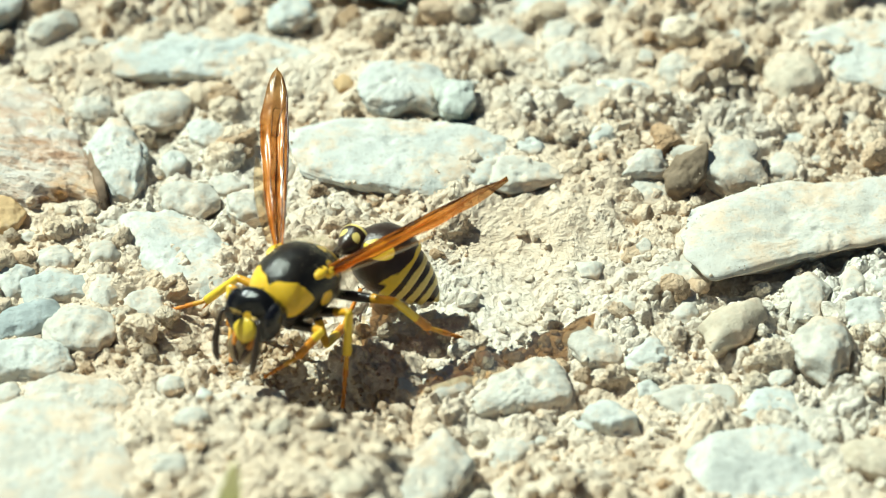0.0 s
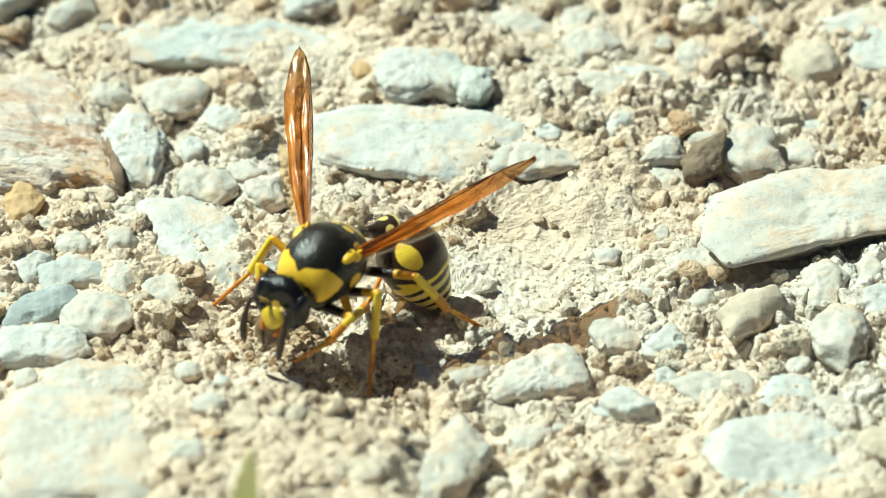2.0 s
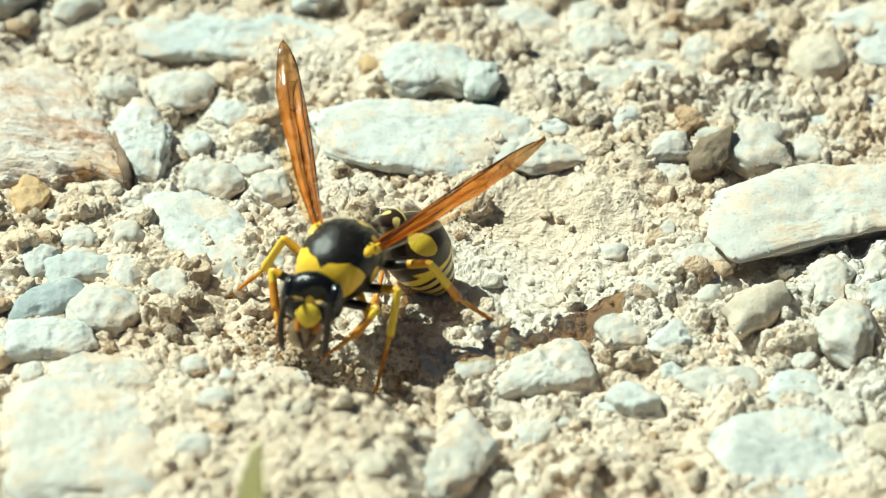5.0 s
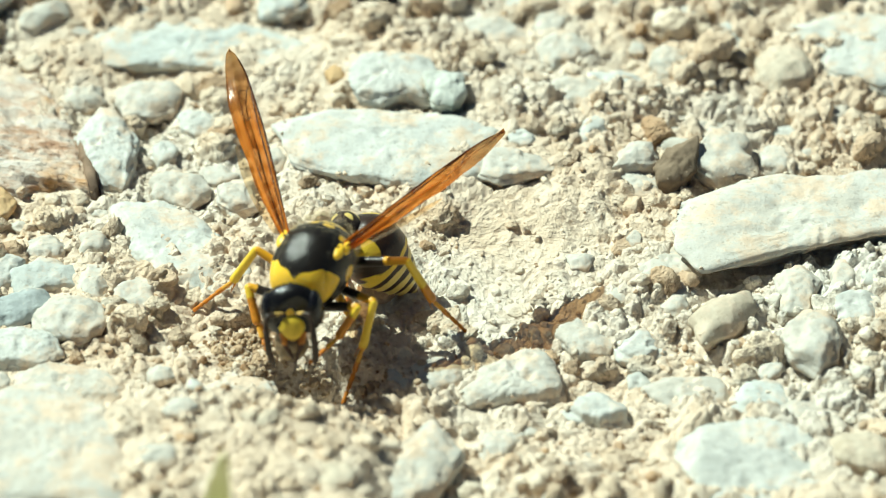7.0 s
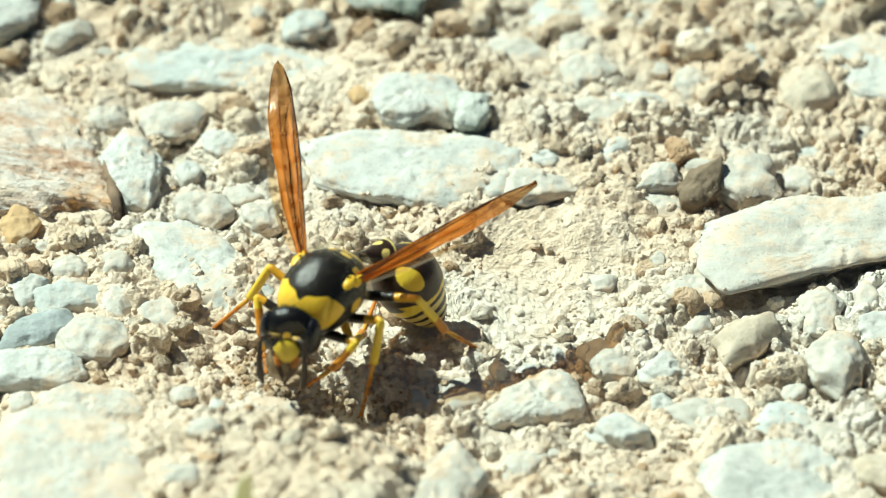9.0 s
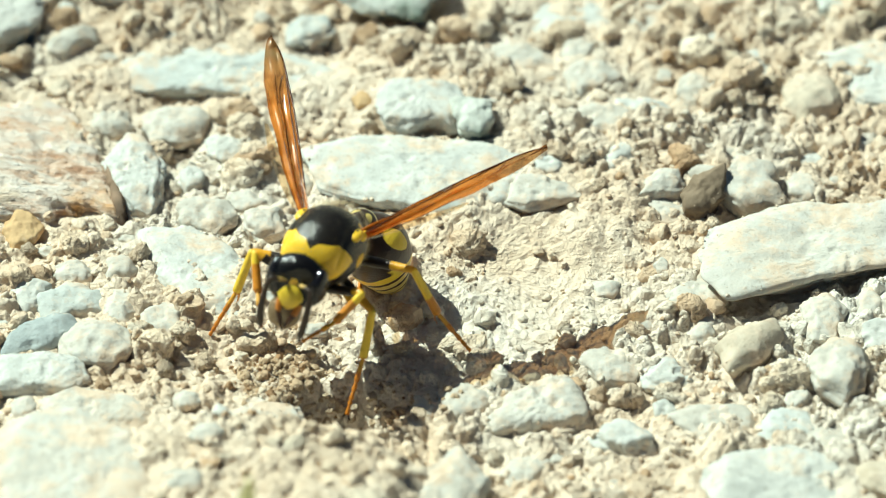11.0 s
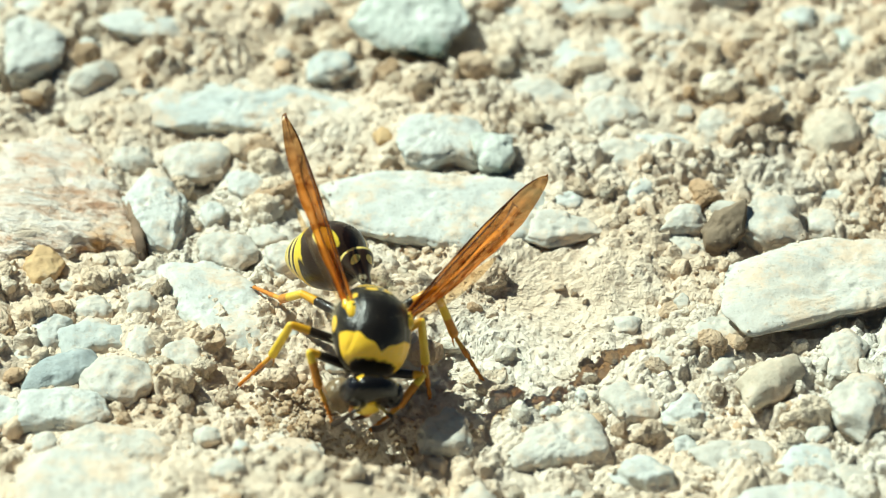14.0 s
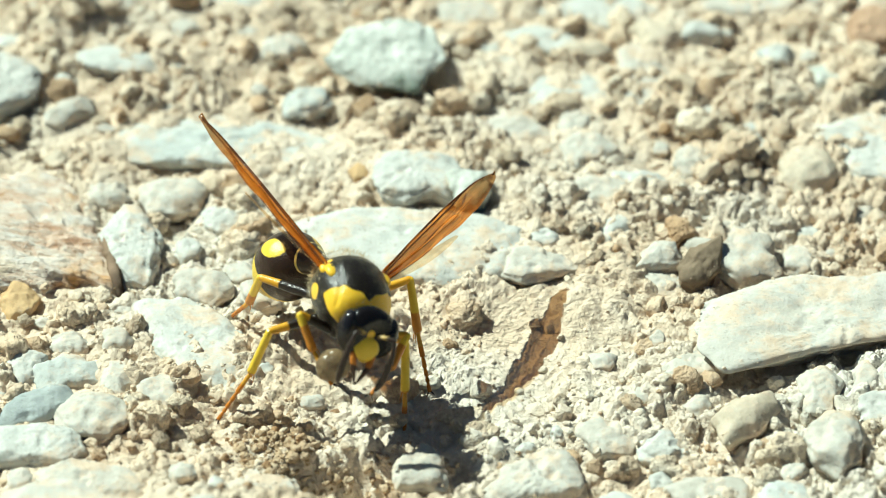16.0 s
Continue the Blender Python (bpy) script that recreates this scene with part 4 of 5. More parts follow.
def both(verts, faces):
    """The mirror image of a shape."""
    return verts * np.array([-1, 1, 1]), [tuple(f)[::-1] for f in faces]


HIP = {"front": (0.95, 2.0, -1.55), "mid": (1.15, 0.2, -1.85), "hind": (1.05, -1.6, -1.65)}
BONES = {"front": (2.7, 2.3, 2.3), "mid": (3.2, 3.0, 3.6), "hind": (4.0, 3.3, 3.7)}
WING_BASE = (2.0, -0.5, 1.1)
PETIOLE_BASE, PETIOLE_LONG = Vector((0, -3.0, -0.3)), 2.6
GASTER_SIZE = 1.02
NECK = Vector((0, 2.95, -0.1))


def thorax_marking(p):
    """Collar with two broad lobes that narrow to the middle, spots under the wings, on the shield and a line behind it."""
    x, y, z = np.abs(p[:, 0]), p[:, 1], p[:, 2]
    rear = 2.60 - 0.56 * np.clip(x, 0, 2.2) ** 1.15 - 0.12 * np.sin(np.clip(x, 0, 1.9) * 3.3) ** 2
    collar = np.minimum.reduce([2.84 - 0.05 * x * x - y, y - rear, z - 0.05 + 0.5 * (y - 1.9)])
    flank = np.minimum(1 - np.hypot((y - 0.25) / 0.52, (z + 0.15) / 0.50), x - 1.4)
    shoulder = np.minimum(1 - np.hypot((y + 1.05) / 0.36, (x - 1.72) / 0.30), z)
    scutellum = np.minimum(spot(p, 0.50, -1.58, 0.36, 0.22), z)
    back_line = np.minimum(0.13 - np.abs(y + 2.10 + 0.1 * x * x), np.minimum(1.25 - x, z))
    side_back = np.minimum(1 - np.hypot((y + 2.3) / 0.45, (z + 0.2) / 0.65), x - 0.8)
    return np.maximum.reduce([collar, flank * 0.7, shoulder * 0.5, scutellum * 0.5, back_line * 1.3, side_back * 0.6])


def gaster_marking(p):
    """Two large side spots, a wavy end band that widens to the sides, and a ragged patch low on each flank."""
    x, y, z = np.abs(p[:, 0]), p[:, 1], p[:, 2]
    round_body = np.arctan2(x, z)
    spots = 1 - np.hypot((round_body - 0.98 - 0.10 * (y + 1.2)) / (0.33 + 0.10 * (y + 1.2)), (y + 1.15) / 0.86)
    band = 0.15 + 0.20 * np.clip(round_body - 0.5, 0, 1.2) ** 1.3 + 0.05 * np.sin(round_body * 7.0) - np.abs(y + 3.16)
    flank = 0.26 - np.abs(round_body - 1.75 + 0.25 * np.sin(y * 4.0)) - 0.5 * np.abs(y + 2.75)
    return np.maximum.reduce([spots * 0.7, band, flank * 0.6])


def build_wasp():
    wasp = new("wasp")
    wasp.empty_display_size = 0.002
    tagged(wasp, "black and yellow potter wasp with amber wings digging in soil", "wasp")
    r = random.Random(5)
    # middle body
    v, f = loft([(2.90, 0.55, 0.5, -0.1), (2.82, 1.20, 0.98, -0.1), (2.55, 1.68, 1.42, -0.05), (2.0, 2.02, 1.84, 0.0), (1.0, 2.28, 2.16, 0.05), (0.0, 2.34, 2.22, 0.05),
                 (-0.9, 2.16, 2.06, 0.0), (-1.55, 1.80, 1.72, -0.1), (-2.15, 1.42, 1.30, -0.2), (-2.65, 0.85, 0.82, -0.28), (-2.95, 0.34, 0.38, -0.3)], 72, 88, 1.0)
    groove = np.exp(-((np.abs(v[:, 0]) - 1.45 - 0.12 * v[:, 1]) / 0.09) ** 2) * (v[:, 2] > 0.4) * (v[:, 1] > -1.1)
    cross = np.exp(-((v[:, 1] + 1.12 + 0.12 * v[:, 0] ** 2) / 0.08) ** 2) * (v[:, 2] > 0.2)
    v = v * (1 - 0.030 * groove - 0.035 * cross)[:, None]
    part("thorax", v, f, BODY, wasp, "black thorax with yellow collar and spots", thorax_marking)
    for s in (1, -1):
        v, f = ellipsoid(3, (1.72 * s, 0.05, 1.35), (0.42, 0.62, 0.28))
        part("tegula", v, f, BODY, wasp, "yellow wing scale", lambda p: np.hypot((np.abs(p[:, 0]) - 1.75) / 0.10, (p[:, 1] + 0.15) / 0.13) - 1)
        v, f = loft([(-0.5, 0.1, 0.1, 0), (-0.4, 0.22, 0.2, 0), (0.1, 0.3, 0.26, 0), (0.4, 0.16, 0.14, 0), (0.46, 0.05, 0.05, 0)], 14, 16)
        part("wing_hinge", v + np.array([1.95 * s, -0.5, 1.05]), f, BODY, wasp, "yellow wing hinge", lambda p: np.full(len(p), 1.0))
        for k in ("front", "mid", "hind"):
            h = HIP[k]
            v, f = ellipsoid(3, (h[0] * s * 0.9, h[1], h[2] + 0.35), (0.5, 0.55, 0.75))
            part("coxa", v, f, BODY, wasp, marking=lambda p: np.full(len(p), -1.0))
    # short pale hairs
    hv, hf = [], []
    for _ in range(4200):
        a, y = r.uniform(0, 6.283), r.uniform(-2.9, 2.7)
        q = math.sqrt(max(0.0, 1 - (y / 3.2) ** 2))
        n = Vector((math.cos(a), 0.25 * y / 3, math.sin(a))).normalized()
        base = Vector((2.2 * q * math.cos(a), y, 2.06 * q * math.sin(a)))
        tip = base + n * r.uniform(0.12, 0.42) + Vector((r.uniform(-0.1, 0.1), r.uniform(-0.2, 0.05), r.uniform(-0.1, 0.1)))
        u = n.cross(Vector((0, 1, 0.2))).normalized() * 0.006
        w = n.cross(u).normalized() * 0.006
        k = len(hv)
        hv += [tuple(base + u), tuple(base - u + w), tuple(base - u - w), tuple(tip)]
        hf += [(k, k + 1, k + 3), (k + 1, k + 2, k + 3), (k + 2, k, k + 3)]
    part("hair", np.array(hv), hf, HAIR, wasp, "short pale body hairs")

    # head, its middle 1.5 ahead of the neck
    v, f = ellipsoid(5, (0, 1.35, -0.1), (1.88, 0.98, 1.62))
    v[:, 2] -= 0.10 * (v[:, 0] / 1.9) ** 2
    v[:, 1] = np.minimum(v[:, 1], 2.10 + 0.12 * np.sin(v[:, 0] * 2))

    def head_marking(p):
        x = np.abs(p[:, 0])
        dot = np.minimum(1 - np.hypot(p[:, 0] / 0.24, (p[:, 2] + 0.02) / 0.30), p[:, 1] - 1.6)
        temple = np.minimum(1 - np.hypot((x - 1.25) / 0.42, (p[:, 2] - 0.95) / 0.12), 1.3 - p[:, 1])
        return np.maximum(dot, temple * 0.6) * 0.5

    head = part("head", v, f, HEAD_SHELL, wasp, "black head with yellow face", head_marking)
    for s in (1, -1):
        v, f = ellipsoid(4, (0, 0, 0), (0.50, 0.72, 1.08))
        v[:, 0] -= 0.10 * np.exp(-((v[:, 2] - 0.15) / 0.25) ** 2) * (v[:, 0] < 0)
        v = v * np.array([s, 1, 1]) + np.array([1.33 * s, 1.42, 0.02])
        part("compound_eye", v, f if s > 0 else [tuple(q)[::-1] for q in f], EYE_SHELL, head, "glossy black compound eye")
        v, f = tube([(0.40 * s, 2.15, -0.05), (0.75 * s, 2.5, 0.12), (1.15 * s, 2.78, 0.16), (1.30 * s, 2.88, -0.15), (1.36 * s, 2.88, -0.9), (1.36 * s, 2.80, -1.8), (1.28 * s, 2.62, -2.65), (1.18 * s, 2.4, -3.2)],
                    [0.12, 0.13, 0.12, 0.12, 0.17, 0.21, 0.20, 0.06], 14, 60)
        arc = np.repeat(np.linspace(0, 7, 60), 14)
        v = v + (0.012 * np.sin(arc * 12))[:, None] * np.array([s, 0.3, 0])
        part("antenna", v, f, ANTENNA, head, "dark feeler with a pale scape", lambda p: np.minimum(2.62 - p[:, 1], p[:, 2] - 0.03) * 0.5)
        v, f = tube([(0.62 * s, 1.85, -1.30), (0.50 * s, 2.02, -1.85), (0.26 * s, 2.10, -2.5), (0.02 * s, 2.05, -3.15)], [0.20, 0.20, 0.13, 0.03], 12, 20)
        part("mandible", v, f, MANDIBLE, head, "rust brown mandible", lambda p: (p[:, 2] + 1.95) * 0.7)
    v, f = ellipsoid(4, (0, 0, 0), (0.78, 0.28, 0.80))
    v[:, 0] *= 1 - 0.42 * np.clip(-v[:, 2] / 0.9, 0, 1)
    part("clypeus", v + np.array([0, 2.08, -0.95]), f, CLYPEUS, head, "yellow clypeus plate", lambda p: p[:, 2] + 1.55)
    for s in ((0, 0.72, 1.40), (0.28, 0.98, 1.42), (-0.28, 0.98, 1.42)):
        v, f = ellipsoid(2, (s[0], s[1] + 0.25, s[2] - 0.02), (0.11, 0.11, 0.09))
        part("ocellus", v, f, EYE_SHELL, head)

    # waist and abdomen, both along -y from their joints
    v, f = loft([(0.1, 0.26, 0.26, 0), (-0.4, 0.32, 0.32, 0.02), (-1.0, 0.44, 0.42, 0.05), (-1.65, 0.74, 0.70, 0.07), (-2.15, 0.98, 0.94, 0.05), (-2.45, 1.05, 1.0, 0.03), (-2.5, 0.92, 0.9, 0.02), (-2.65, 0.5, 0.5, 0)], 44, 48)
    petiole = part("petiole", v, f, RING, wasp, "black waist segment with two yellow spots",
                   lambda p: np.maximum(np.minimum(spot(p, 0.45, -1.75, 0.25, 0.24), p[:, 2]) * 0.5, (0.11 - np.abs(p[:, 1] + 2.40)) * 1.5))
    v, f = loft([(0.15, 0.45, 0.45, 0), (-0.1, 0.95, 0.92, 0), (-0.5, 1.5, 1.45, 0.02), (-1.2, 1.98, 1.92, 0.03), (-2.0, 2.14, 2.06, 0.03), (-2.7, 2.08, 2.0, 0.0), (-3.2, 1.98, 1.9, -0.03), (-3.26, 1.94, 1.86, -0.03), (-3.27, 1.6, 1.5, -0.03)], 60, 72)
    gaster = part("gaster", v * GASTER_SIZE, f, ABDOMEN, wasp, "brown-black abdomen with yellow spots and bands", lambda p: gaster_marking(p / GASTER_SIZE))
    ends, y, rad = ((0.92, 1.82), (0.84, 1.52), (0.74, 1.18), (0.85, 0.78)), -3.1, 1.84
    for k, (long, start) in enumerate(ends):
        stop = ends[k + 1][1] + 0.06 if k < 3 else 0.08
        v, f = loft([(y + 0.1, start * 0.9, start * 0.85, -0.03), (y, start, start * 0.95, -0.04), (y - long * 0.6, start * 0.5 + stop * 0.5 + 0.03, (start + stop) * 0.48, -0.07), (y - long, stop, stop * 0.95, -0.1 - 0.04 * k), (y - long - 0.01, stop * 0.8, stop * 0.75, -0.1)], 20, 56)
        y1 = y - long
        part("segment", v * GASTER_SIZE, f, RING, gaster, "dark abdomen ring with a cream band", lambda p, y1=y1: 0.20 + 0.045 * np.sin(p[:, 0] * 3.1) - np.abs(p[:, 1] / GASTER_SIZE - y1 - 0.17))
        y = y1 + 0.14

    # wings: each folded lengthwise into a narrow blade along +y, the leading edge outward
    wings = []
    for s in (1, -1):
        rows, n = 90, 21
        verts = []
        shape = [(0.0, 0.24, -0.16), (0.06, 0.32, -0.34), (0.15, 0.40, -0.56), (0.30, 0.50, -0.78), (0.45, 0.57, -0.88), (0.58, 0.66, -0.98), (0.70, 0.74, -1.00), (0.80, 0.68, -0.76), (0.90, 0.58, -0.52), (0.96, 0.44, -0.30), (0.99, 0.26, -0.12), (1.0, 0.08, 0.0)]
        for i in range(rows):
            u = i / (rows - 1)
            lead, trail = curve_through(shape, u)
            for j in range(n):
                w = j / (n - 1)
                x = lead + (trail - lead) * w
                fold = 0.20 * math.sin(w * math.pi * 3.6 + 0.6) * (1 - u * 0.55) + 0.05 * math.sin(w * math.pi * 9 + u * 3) * (1 - 0.7 * u) + 0.3 * (w - 0.5) ** 2 + 0.22 * u * u * math.sin(w * 3) + 0.05 * math.sin(u * 23 + w * 5)
                verts.append((x * s, u * 12.7, fold))
        faces = [(i * n + j, i * n + j + 1, (i + 1) * n + j + 1, (i + 1) * n + j) for i in range(rows - 1) for j in range(n - 1)]
        wing = part("forewing", verts, faces if s > 0 else [q[::-1] for q in faces], WING, wasp, "amber forewing folded lengthwise, smoky at the tip")
        solid = wing.modifiers.new("thickness", "SOLIDIFY")
        solid.thickness = 0.000025

        def on_wing(u, w):
            i, j = min(rows - 1, round(u * (rows - 1))), min(n - 1, round(w * (n - 1)))
            return verts[i * n + j]

        for path, rad in ((((0, 0.02), (0.3, 0.01), (0.6, 0.01), (0.85, 0.01), (0.95, 0.03)), 0.062), (((0, 0.2), (0.3, 0.16), (0.6, 0.13), (0.76, 0.05)), 0.045),
                          (((0, 0.45), (0.3, 0.4), (0.5, 0.36), (0.62, 0.42)), 0.042), (((0, 0.7), (0.3, 0.72), (0.55, 0.7)), 0.036), (((0.02, 0.92), (0.25, 0.97), (0.45, 0.97)), 0.030),
                          (((0.62, 0.42), (0.70, 0.35), (0.78, 0.2), (0.80, 0.04)), 0.028), (((0.60, 0.14), (0.64, 0.28), (0.62, 0.42)), 0.026), (((0.55, 0.7), (0.62, 0.62), (0.62, 0.42)), 0.026),
                          (((0.62, 0.62), (0.72, 0.62), (0.78, 0.5), (0.78, 0.2)), 0.024)):
            spots = [on_wing(*q) for q in path]
            v, f = tube(spots, [rad] * (len(spots) - 1) + [rad * 0.6], 7, 26)
            part("vein", v, f, VEIN, wing)
        v = []
        for i in range(24):
            u = i / 23
            half = 0.85 * math.sin(math.pi * (0.12 + 0.83 * u)) ** 0.8
            for j in range(5):
                v.append(((-0.75 * u - 0.25 + half * (j / 4 - 0.75)) * s, 0.3 + u * 6.2, -0.16 - 0.3 * u + 0.05 * math.sin(j * 1.7)))
        faces = [(i * 5 + j, i * 5 + j + 1, (i + 1) * 5 + j + 1, (i + 1) * 5 + j) for i in range(23) for j in range(4)]
        hind = part("hindwing", v, faces, HIND, wing, "clear membranous hindwing")
        wings.append(wing)

    # legs: thigh, shin and foot, each along +y from its joint
    legs = {}
    for side, s in (("right", 1), ("left", -1)):
        for k in ("front", "mid", "hind"):
            a, b, c = BONES[k]
            fat = 0.96 if k == "hind" else 0.88
            v, f = loft([(-0.1, 0.16, 0.16, 0), (0.1, 0.26, 0.26, 0), (a * 0.35, 0.33 * fat, 0.33 * fat, 0), (a * 0.75, 0.26, 0.26, 0), (a - 0.05, 0.22, 0.22, 0), (a + 0.12, 0.10, 0.10, 0)], 22, 18)
            femur = part("femur", v, f, FEMUR, wasp, "black thigh with an orange knee", lambda p, a=a, k=k: (p[:, 1] - a * (0.78 if k == "front" else 0.64)) * 0.6)
            v, f = loft([(-0.12, 0.12, 0.12, 0), (0.0, 0.22, 0.22, 0), (b * 0.2, 0.25, 0.25, 0), (b * 0.6, 0.28 * fat, 0.26, 0), (b - 0.15, 0.31 * fat, 0.28, 0), (b + 0.08, 0.12, 0.12, 0)], 22, 16)
            tibia = part("tibia", v, f, TIBIA, wasp, "yellow shin", lambda p, b=b, k=k: (b * (0.98 if k == "mid" else 0.30 if k == "front" else 0.62) - p[:, 1]) * 0.5)
            for e in (0.12, -0.12):
                v, f = tube([(e, b - 0.12, -0.12), (e * 1.5, b + 0.3, -0.24), (e * 1.5, b + 0.65, -0.28)], [0.045, 0.035, 0.008], 6, 8)
                part("spur", v, f, TIBIA, tibia)
            verts, faces, y = [], [], 0.0
            for q, (long, rad) in enumerate(((0.42, 0.15), (0.18, 0.13), (0.14, 0.125), (0.10, 0.12), (0.16, 0.12))):
                v, f = loft([(y - 0.02, rad * 0.55, rad * 0.55, 0), (y + 0.05, rad * 0.8, rad * 0.8, 0), (y + long * c - 0.08, rad * 1.15, rad * 1.0, 0), (y + long * c, rad * 0.6, rad * 0.6, 0)], 8, 12)
                faces += [tuple(i + len(verts) for i in g) for g in f]
                verts += v.tolist()
                y += long * c
            tarsus = part("tarsus", np.array(verts), faces, TARSUS, wasp, "jointed orange foot", lambda p: 0.9 - p[:, 1])
            for e in (1, -1):
                v, f = tube([(0.06 * e, c - 0.05, 0), (0.2 * e, c + 0.15, 0.02), (0.27 * e, c + 0.27, -0.12)], [0.05, 0.04, 0.008], 6, 8)
                part("claw", v, f, ANTENNA, tarsus)
            legs[side, k] = femur, tibia, tarsus
    return wasp, head, petiole, gaster, wings, legs


WASP, HEAD, PETIOLE, GASTER, WINGS, LEGS = build_wasp()


def wet_mud():
    m, nodes, links, b = material("wet_mud", 0.28, 0.0, 0.5)
    co = nodes.new("ShaderNodeTexCoord").outputs["Object"]
    n1, n2 = noise_node(nodes, links, co, 700, 4, 0.6), noise_node(nodes, links, co, 4000, 3, 0.6)
    links.new(ramp(nodes, links, n1, [(0.3, (0.10, 0.065, 0.035)), (0.55, (0.24, 0.17, 0.09)), (0.75, (0.36, 0.28, 0.17))]), b.inputs["Base Color"])
    bumped(nodes, links, b, [(n1, 0.5, 0.0003), (n2, 0.6, 0.0001)])
    return m


def build_pellet():
    v, f = SPHERES[4]
    w = np.array([1 + 0.10 * fbm(c * 1.4, 3, 3) for c in v])
    ob = mesh_object("mud_pellet", (v * w[:, None] * np.array([1.0, 0.95, 1.1]) * MM).tolist(), f.tolist(), wet_mud())
    return tagged(ob, "wet brown mud pellet held under the head", "mud")


PELLET = build_pellet()


def build_blade():
    """A young green shoot on the soil bank, close to the lens."""
    m, nodes, links, b = material("young_leaf", 0.5, 0.0, 0.4)
    co = nodes.new("ShaderNodeTexCoord").outputs["Object"]
    links.new(ramp(nodes, links, noise_node(nodes, links, co, 800, 3, 0.6), [(0.3, (0.70, 0.72, 0.30)), (0.7, (0.80, 0.78, 0.44))]), b.inputs["Base Color"])
    verts = []
    for i in range(15):
        u = i / 14
        half = 1.35 * (1 - u) ** 0.7 * (0.5 + u)
        for j in range(5):
            q = j / 4 - 0.5
            verts.append((2 * half * q + 0.9 * u * u, 0.25 * abs(q) * (1 - u) - 0.5 * u, 12.4 * u))
    faces = [(i * 5 + j, i * 5 + j + 1, (i + 1) * 5 + j + 1, (i + 1) * 5 + j) for i in range(14) for j in range(4)]
    x, y = -11.6, -38.0
    ob = mesh_object("grass_blade", (np.array(verts) * MM).tolist(), faces, m)
    ob.location = (x * MM, y * MM, (height(x, y) - 0.3) * MM)
    ob.modifiers.new("thickness", "SOLIDIFY").thickness = 0.00008
    tagged(ob, "small yellow-green grass blade tip on soil", "grass")


build_blade()


# ---- motion: the wasp digs, turns about its head and backs off ----
BODY_ROWS = [
    (0, -8.38, -9.80, 5.40, -2.6, 1.7, 141.2),
    (0.5, -8.45, -9.21, 5.40, -18.9, 2.2, 154.9),
    (1, -8.45, -9.61, 5.40, -15.5, -0.7, 155.8),
    (1.5, -7.45, -9.32, 5.40, -7.5, -2.9, 146.6),
    (2, -7.81, -9.24, 5.40, -8.7, -3.0, 143.3),
    (2.5, -7.59, -9.60, 5.40, -9.0, -3.4, 146.6),
    (3, -7.60, -10.06, 5.40, -11.7, 2.6, 160.6),
    (5.5, -7.19, -9.37, 5.40, -4.9, -3.0, 151.1),
    (6, -7.55, -9.97, 5.40, -16.9, 2.4, 159.9),
    (6.5, -7.03, -9.79, 5.40, -17.9, 2.6, 154.7),
    (7, -6.91, -9.13, 5.60, -13.5, 4.1, 156.6),
    (7.5, -6.84, -8.72, 6.00, -6.1, -2.6, 158.0),
    (8, -7.66, -9.73, 5.40, -10.4, -1.1, 139.1),
    (8.5, -7.60, -9.97, 5.40, -11.6, -1.2, 143.7),
    (11, -7.80, -7.09, 7.20, 2.9, -6.1, 155.3),
    (11.5, -7.94, -9.02, 5.80, -15.2, -8.3, 150.0),
    (12, -7.71, -10.10, 5.40, -9.3, -15.6, 155.9),
    (12.5, -6.43, -10.64, 4.90, -24.3, -10.0, 161.5),
    (13, -6.34, -9.99, 5.00, -17.6, -9.7, 174.7),
    (13.5, -6.90, -9.46, 5.40, -26.0, -10.5, 192.7),
    (14, -6.38, -9.29, 5.40, -19.2, -21.5, 190.2),
    (14.5, -5.91, -9.84, 5.39, -29.8, -19.7, 194.2),
    (15, -5.74, -8.65, 5.20, -43.8, -25.2, 213.9),
    (15.5, -5.74, -5.55, 6.30, -12.9, -20.5, 193.1),
    (16, -6.36, -4.64, 7.00, -0.6, -23.2, 196.7),
]
PETIOLE_ROWS = [
    (0, 0.089, -0.982, -0.164),
    (0.5, -0.379, -0.515, -0.769),
    (1, -0.358, -0.779, -0.515),
    (1.5, -0.435, -0.744, -0.506),
    (2, -0.326, -0.809, -0.489),
    (2.5, -0.074, -0.916, -0.394),
    (3, -0.230, -0.795, -0.561),
    (5.5, -0.252, -0.834, -0.490),
    (6, -0.437, -0.709, -0.554),
    (6.5, 0.098, -0.796, -0.597),
    (7, 0.149, -0.606, -0.782),
    (7.5, -0.074, -0.804, -0.590),
    (8, -0.127, -0.845, -0.520),
    (8.5, -0.315, -0.787, -0.530),
    (11, -0.040, -0.785, -0.619),
    (11.5, -0.327, -0.817, -0.475),
    (12, -0.410, -0.902, 0.135),
    (12.5, 0.096, -0.948, -0.302),
    (13, 0.075, -0.958, -0.275),
    (13.5, 0.172, -0.948, -0.268),
    (14, 0.164, -0.945, -0.282),
    (14.5, 0.317, -0.923, 0.218),
    (15, 0.615, -0.778, -0.126),
    (15.5, 0.354, -0.719, -0.598),
    (16, 0.311, -0.847, -0.431),
]
